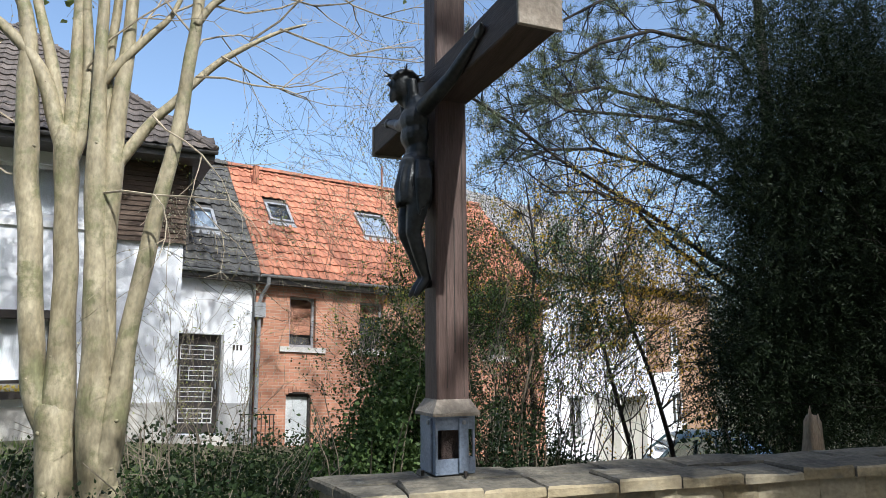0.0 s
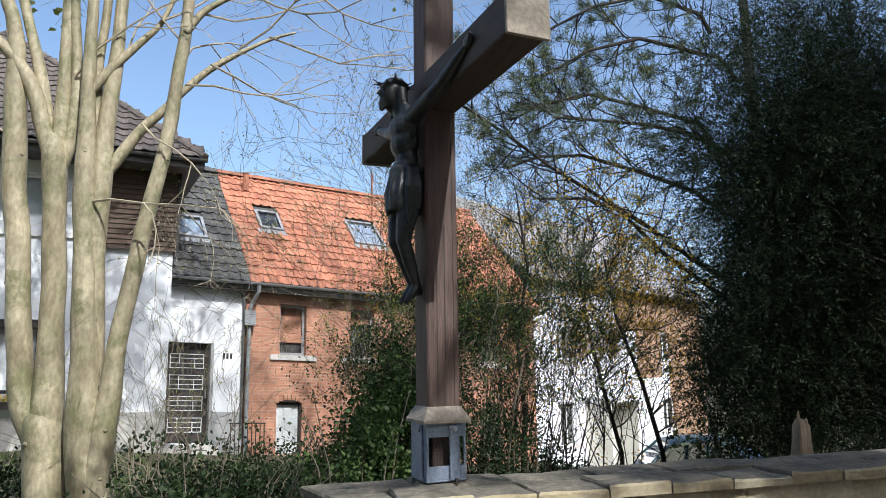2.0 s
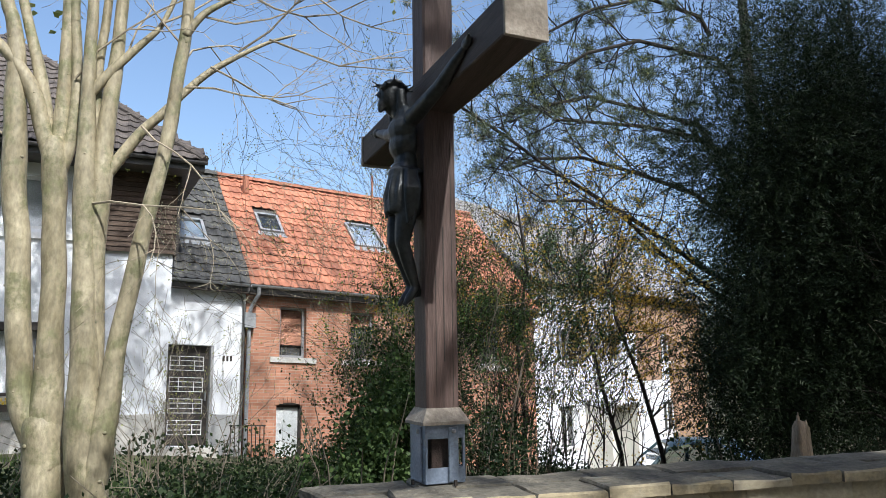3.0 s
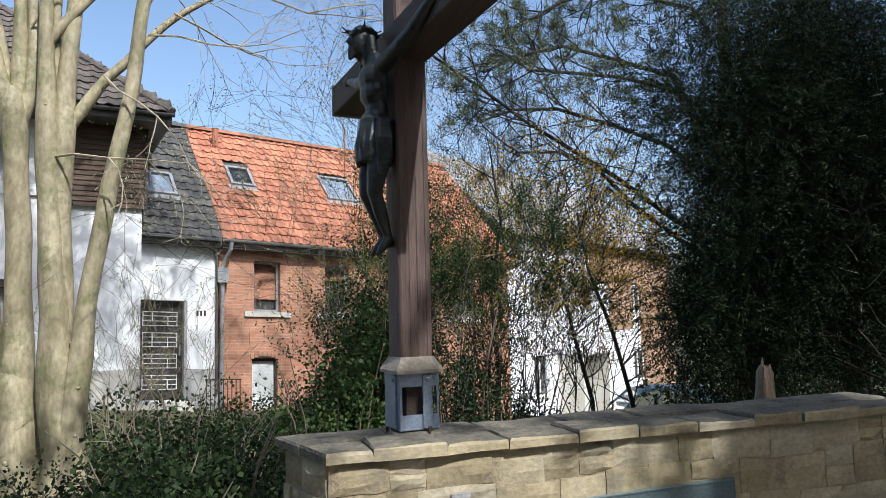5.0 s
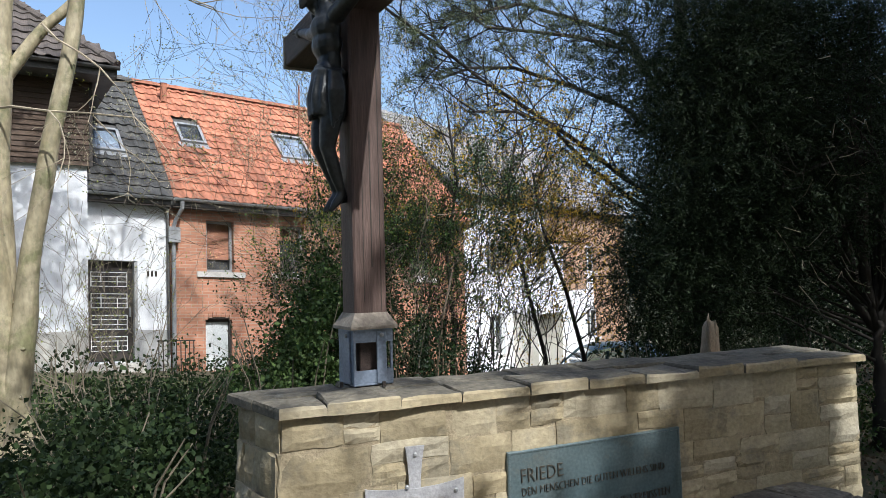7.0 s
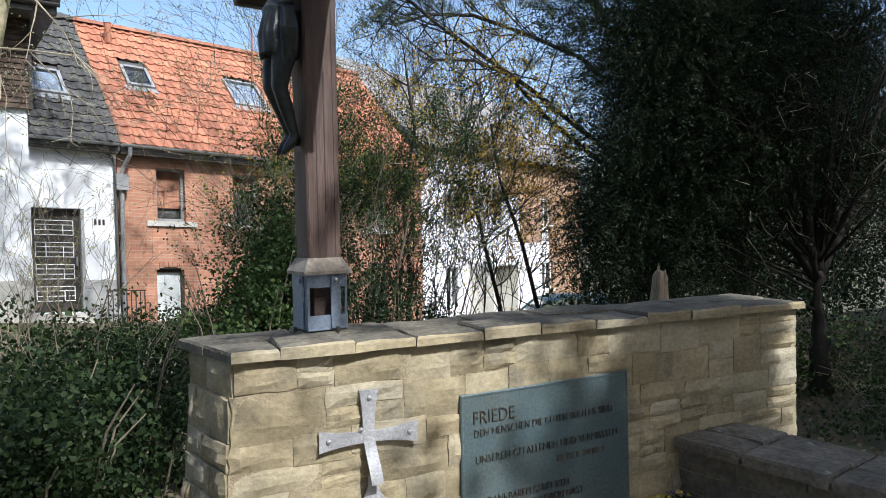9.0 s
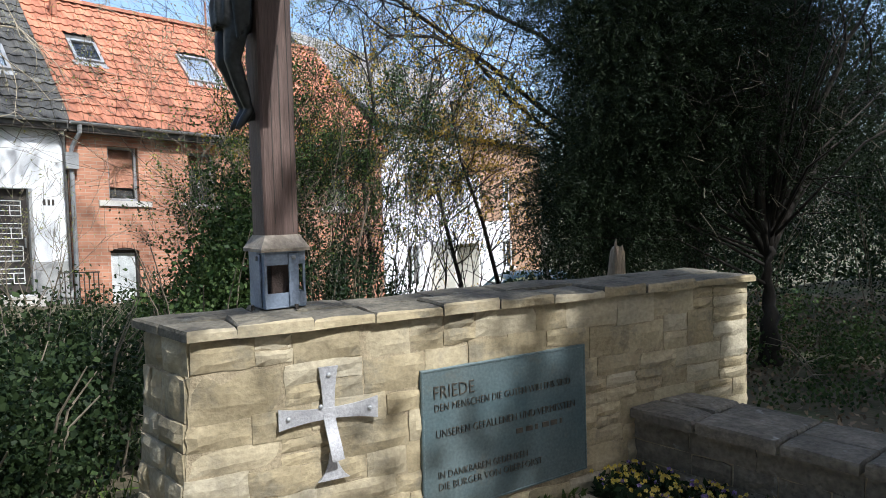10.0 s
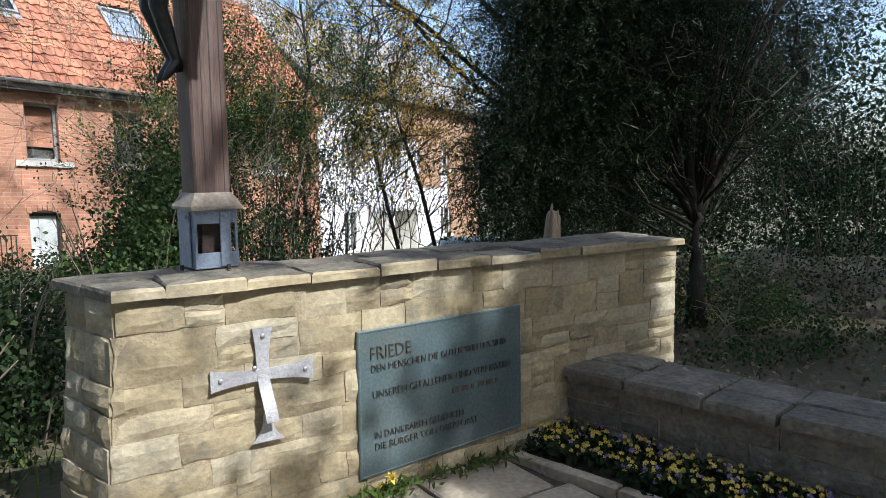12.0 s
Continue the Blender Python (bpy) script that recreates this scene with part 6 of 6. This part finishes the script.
def build_lit_twigs():
    # loose twigs paler than the yew limbs, standing for those the sun catches
    t = thing("lit_twigs", "bare twigs inside the evergreen, coloured pale as if sunlit", "branches")
    for k in range(100):
        p = Vector((float(RNG.uniform(2.9, 6.6)), float(RNG.uniform(0.9, 1.5)), float(RNG.uniform(1.2, 3.3))))
        d = Vector(RNG.normal(size=3)) * Vector((1, 0.5, 0.9))
        d.normalize()
        ln = float(RNG.uniform(0.10, 0.34))
        q = p + d * ln * 0.5 + Vector(RNG.normal(size=3)) * 0.03
        part("lit_twig", Mesh().tube([p, q, p + d * ln], [0.0035, 0.0025, 0.0012], 4), M_TWIG, t)


build_stem_trees()
build_pine()
build_conifer("yew_tree", "dense dark yew with drooping feathery branches", ((4.36, 1.52), 0.10, 1.05, ((3.7, 1.8, 2.4), 0.05), ((4.1, 1.5, 3.2), 0.055), ((4.6, 1.4, 3.0), 0.05), ((5.3, 1.7, 2.3), 0.055), ((6.2, 1.6, 2.6), 0.05), ((5.6, 1.3, 3.3), 0.045)),
              [((3.65, 2.05, 3.0), (1.45, 0.8, 1.9), 1.05), ((3.0, 2.3, 1.5), (0.75, 0.6, 0.9), 1.6), ((4.8, 1.75, 3.7), (1.1, 0.75, 0.9), 0.3), ((6.2, 2.2, 3.2), (1.5, 1.1, 1.5), 0.22), ((4.7, 1.6, 2.1), (1.3, 0.5, 0.5), 0.9)], 10800)
build_conifer("yew_tree", "broad dark evergreen behind the memorial wall", ((6.9, 4.6), 0.16, 5.8),
              [((6.3, 5.0, 3.2), (2.0, 1.7, 3.0), 0.6), ((8.8, 3.6, 2.6), (2.0, 1.8, 2.0), 0.40), ((6.0, 5.2, 4.2), (1.3, 1.4, 1.5), 0.5), ((6.2, 4.2, 6.2), (1.5, 1.5, 1.5), 0.6)], 9500)
# stands out of view; its crowns are set where they block the sun
build_conifer("yew_tree", "unseen evergreen added to shade the walls and the yew", ((4.6, -5.0), 0.14, 5.6),
              [((2.42, -4.1, 4.9), (0.58, 1.9, 1.6), 6.5, 150), ((5.25, -4.2, 4.9), (1.4, 1.7, 1.9), 1.4), ((5.6, -1.9, 4.6), (1.4, 0.9, 1.8), 0.45, 60), ((8.6, -2.2, 4.6), (1.8, 1.5, 2.2), 0.3), ((6.3, -0.9, 7.6), (1.9, 1.5, 1.6), 1.0), ((5.1, -2.3, 7.8), (1.6, 1.5, 1.4), 0.9)], 28000)
# unseen trees, placed only for their dapple and to cut the skylight
build_shade_tree("unseen_shade_tree", (3.6, -9.0), 13, ((1.6, -7.6, 9.4), (3.4, 3.2, 3.0)), 1700, 0.15, M_SPRING, "tall unseen tree that dapples the memorial wall", 40, 0.045, 8, 0.022)
build_shade_tree("unseen_shade_tree", (-1.8, -6.2), 12, ((0.9, -4.6, 9.4), (2.8, 1.4, 1.6)), 2000, 0.15, M_SPRING, "unseen tree added to shade the coping and cross", 44, 0.075)
build_shade_tree("unseen_shade_tree", (-3.4, -7.4), 12, ((-3.0, -6.6, 9.2), (3.0, 2.4, 2.2)), 4200, 0.15, M_SPRING, "unseen tree added to shade the verge and dim the skylight", 80, 0.10)
build_shade_tree("unseen_shade_tree", (-0.6, -4.4), 11, ((1.3, -2.5, 8.6), (2.1, 1.25, 1.2)), 2600, 0.15, M_SPRING, "unseen tree added to shade the thicket behind the cross", 60, 0.09)
build_shade_tree("unseen_shade_tree", (4.5, -6.5), 24, ((2.2, -3.4, 20.5), (6.5, 4.0, 4.0)), 340, 0.34, M_SPRING, "very tall unseen tree that dapples the houses")

build_mound("bramble_thicket", "thick green bramble and ivy thicket behind the wall", "bush",
            [((-0.36, 3.3, 0.50), (0.46, 0.7, 0.72)), ((0.02, 3.5, 0.72), (0.46, 0.7, 0.86)), ((0.22, 4.1, 0.95), (0.42, 0.6, 0.85))], 21000, (0.044, 0.032), M_THICKET)
build_mound("bramble_thicket", "dark small-leaved thicket behind the timber cross", "bush",
            [((0.80, 3.7, 0.75), (0.42, 0.6, 0.78)), ((1.30, 4.0, 0.50), (0.45, 0.6, 0.62)), ((2.0, 4.2, 0.18), (0.6, 0.5, 0.42))], 12000, (0.036, 0.022), M_IVY, sticks=16)
build_mound("bramble_thicket", "low dark bramble thicket covering the verge", "bush",
            [((-1.55, 3.2, 0.15), (0.9, 0.9, 0.55)), ((-2.1, 2.2, 0.05), (0.8, 0.8, 0.5)), ((-1.2, 2.2, 0.15), (0.55, 0.7, 0.55)), ((-2.6, 3.4, 0.05), (0.7, 0.7, 0.45)), ((-1.4, 5.6, -0.1), (1.2, 1.0, 0.6)), ((0.0, 6.5, -0.25), (1.3, 1.0, 0.7))], 31000, (0.042, 0.028), M_BRAMBLE, sticks=22)
build_mound("bramble_thicket", "dark ivy growing against the end of the wall", "bush",
            [((-1.75, 1.0, 0.35), (0.50, 0.6, 0.52)), ((-1.5, 1.7, 0.4), (0.5, 0.6, 0.52)), ((-2.2, 1.3, 0.2), (0.5, 0.6, 0.45))], 12500, (0.040, 0.030), M_BRAMBLE, sticks=8)
build_mound("bramble_thicket", "dusty green thicket along the street edge", "bush",
            [((-2.6, 7.4, -0.05), (1.4, 0.8, 0.75)), ((-0.9, 8.4, -0.2), (1.3, 0.9, 0.8)), ((-4.4, 7.0, 0.0), (1.2, 0.8, 0.6)), ((0.6, 9.0, -0.3), (1.2, 0.9, 0.9))], 9000, (0.07, 0.045), M_BRAMBLE, sticks=30)
build_mound("evergreen_shrub", "broad-leaved evergreen shrub at the wood's edge", "bush",
            [((6.0, 0.75, 0.9), (0.9, 0.5, 1.0)), ((5.4, 2.8, 0.6), (0.9, 0.6, 0.8)), ((4.5, 4.3, 0.7), (0.8, 0.6, 1.0)), ((5.7, 4.7, 0.8), (1.0, 0.8, 1.3)), ((7.6, 2.0, 1.0), (1.2, 0.8, 1.2)), ((9.5, 5.0, 1.2), (2.0, 1.2, 1.5))], 30000, (0.042, 0.026), M_IVY)
build_mound("ground_ivy", "low ivy covering the ground under the evergreens", "ivy",
            [((3.1, 0.9, 0.02), (0.8, 0.8, 0.22)), ((4.2, 0.5, 0.05), (0.9, 0.6, 0.30)), ((5.0, 1.5, 0.1), (0.9, 0.7, 0.5)), ((3.7, 2.0, 0.02), (0.8, 0.6, 0.28)), ((5.6, -0.3, 0.1), (0.9, 0.5, 0.45)), ((4.6, 2.6, 0.1), (0.7, 0.5, 0.45))], 16000, (0.036, 0.026), M_THICKET, kind="stuff", sticks=6)
# foliage added out of view to lower the ambient light and fill reflections
build_mound("unseen_belt", "unseen belt of foliage added to block low skylight", "hedge",
            [((x, y, z), (3.4, 2.4, z + 2.2)) for x, y, z in ((-9, -9, 7.0), (-4.5, -10.5, 6.5), (0.5, -11, 4.0), (5.5, -11.5, 4.0), (-11, -4.5, 7.0), (-12, 1, 6.0), (11, -8, 7.0), (13, -4, 7.0))], 30000, (0.42, 0.30), M_BRAMBLE, sticks=5)
build_mound("hedge", "leafy hedge closing the wood behind the trees", "hedge",
            [((8.6, 8.6, 0.6), (2.0, 1.5, 2.4)), ((11.5, 8.0, 1.5), (2.5, 1.5, 3.4)), ((14.0, 5.0, 1.5), (2.5, 2.0, 3.4)), ((15.0, 1.5, 1.5), (2.5, 2.0, 3.4)), ((18.0, 10.0, 2.5), (4.0, 3.0, 4.5)), ((19.0, 4.0, 2.5), (3.5, 3.0, 4.5)), ((12.0, 4.0, 0.4), (1.6, 1.4, 1.4)), ((10.5, 6.5, 0.4), (1.6, 1.2, 1.6))], 36000, (0.14, 0.085), M_BRAMBLE)

for x, y, h, st, sp, tw, ms, n, bare, lab in (
        (1.15, 8.6, 5.6, 4, 0.16, M_TWIG, (M_BUD, M_BUD), 6, 3.3, "slender budding shrub against the sky"), (1.5, 9.8, 6.0, 4, 0.20, M_TWIG, (M_BUD, M_BUD), 6, 3.6, "slender budding shrub against the sky"),
        (0.62, 4.6, 2.5, 6, 0.16, M_TWIG, (M_FRESH, M_OLIVE), 3, 0.9, "tall fresh green shrub beside the thicket"), (0.30, 4.3, 2.0, 6, 0.22, M_TWIG, (M_FRESH, M_BRAMBLE), 4, 0.5, "tall fresh green shrub beside the thicket"),
        (2.0, 7.2, 6.2, 5, 0.22, M_BARK_DARK, (M_OLIVE, M_SPRING), 4, 2.5, "tall leafing shrub with fine dark twigs"), (2.9, 7.9, 6.0, 5, 0.26, M_BARK_DARK, (M_OLIVE, M_BUD), 4, 2.2, "tall twiggy shrub just coming into leaf"),
        (3.9, 9.0, 5.4, 4, 0.26, M_BARK_DARK, (M_OLIVE, M_OLIVE), 3, 2.0, "tall twiggy shrub just coming into leaf"),
        (1.30, 5.2, 2.9, 7, 0.22, M_BARK_DARK, (M_BRAMBLE, M_FRESH), 11, 0.2, "dense twiggy shrub behind the wall"), (1.78, 5.4, 2.6, 7, 0.22, M_BARK_DARK, (M_BRAMBLE, M_THICKET), 10, 0.0, "dense twiggy shrub behind the wall"),
        (2.75, 5.6, 1.9, 5, 0.34, M_BARK_DARK, (M_OLIVE, M_FRESH), 2, 0.0, "low open shrub with black twigs")):
    build_shrub("leafing_shrub", lab, "shrub", (x, y), st, h, sp, tw, ms, 4, (0.030, 0.020), n, 0.012, "leafing shrubs", bare=bare)
build_sapling([(3.7, -0.6), (3.66, 0.3), (3.49, 1.06), (3.32, 1.82), (3.19, 2.76), (3.31, 3.4)], 6.0, 0.036, "crooked dark sapling with golden leaves")
build_sapling([(4.4, -0.6), (4.32, 0.27), (4.07, 1.2), (3.68, 2.13), (3.55, 2.93)], 6.0, 0.040, "leaning dark sapling with golden leaves")
build_sapling([(2.2, -0.4), (2.3, 0.8), (2.2, 1.8), (2.35, 2.8), (2.3, 3.6)], 6.0, 0.035, "thin dark sapling in small green leaf")
for x, y, h in ((3.55, 6.2, 2.9), (3.3, 7.0, 3.7), (4.35, 6.9, 3.0), (2.75, 6.6, 3.6)):
    build_shrub("golden_shrub", "shrub with golden yellow spring leaves", "shrub", (x, y), 4, h, 0.34, M_BARK_DARK, (M_GOLD, M_AMBER), 4, (0.042, 0.028), 5, 0.011, "golden shrubs", bare=1.0)
for x, y, h in ((-2.35, 6.4, 1.7), (-1.75, 7.2, 2.1)):
    build_shrub("bare_shrub", "thin bare grey-brown shrub before the houses", "shrub", (x, y), 6, h, 0.35, M_TWIG, (M_SPRING,), 3, (0.03, 0.018), 1, 0.012, "bare shrubs")
build_stump()
build_lit_twigs()
build_pansies()
build_litter()
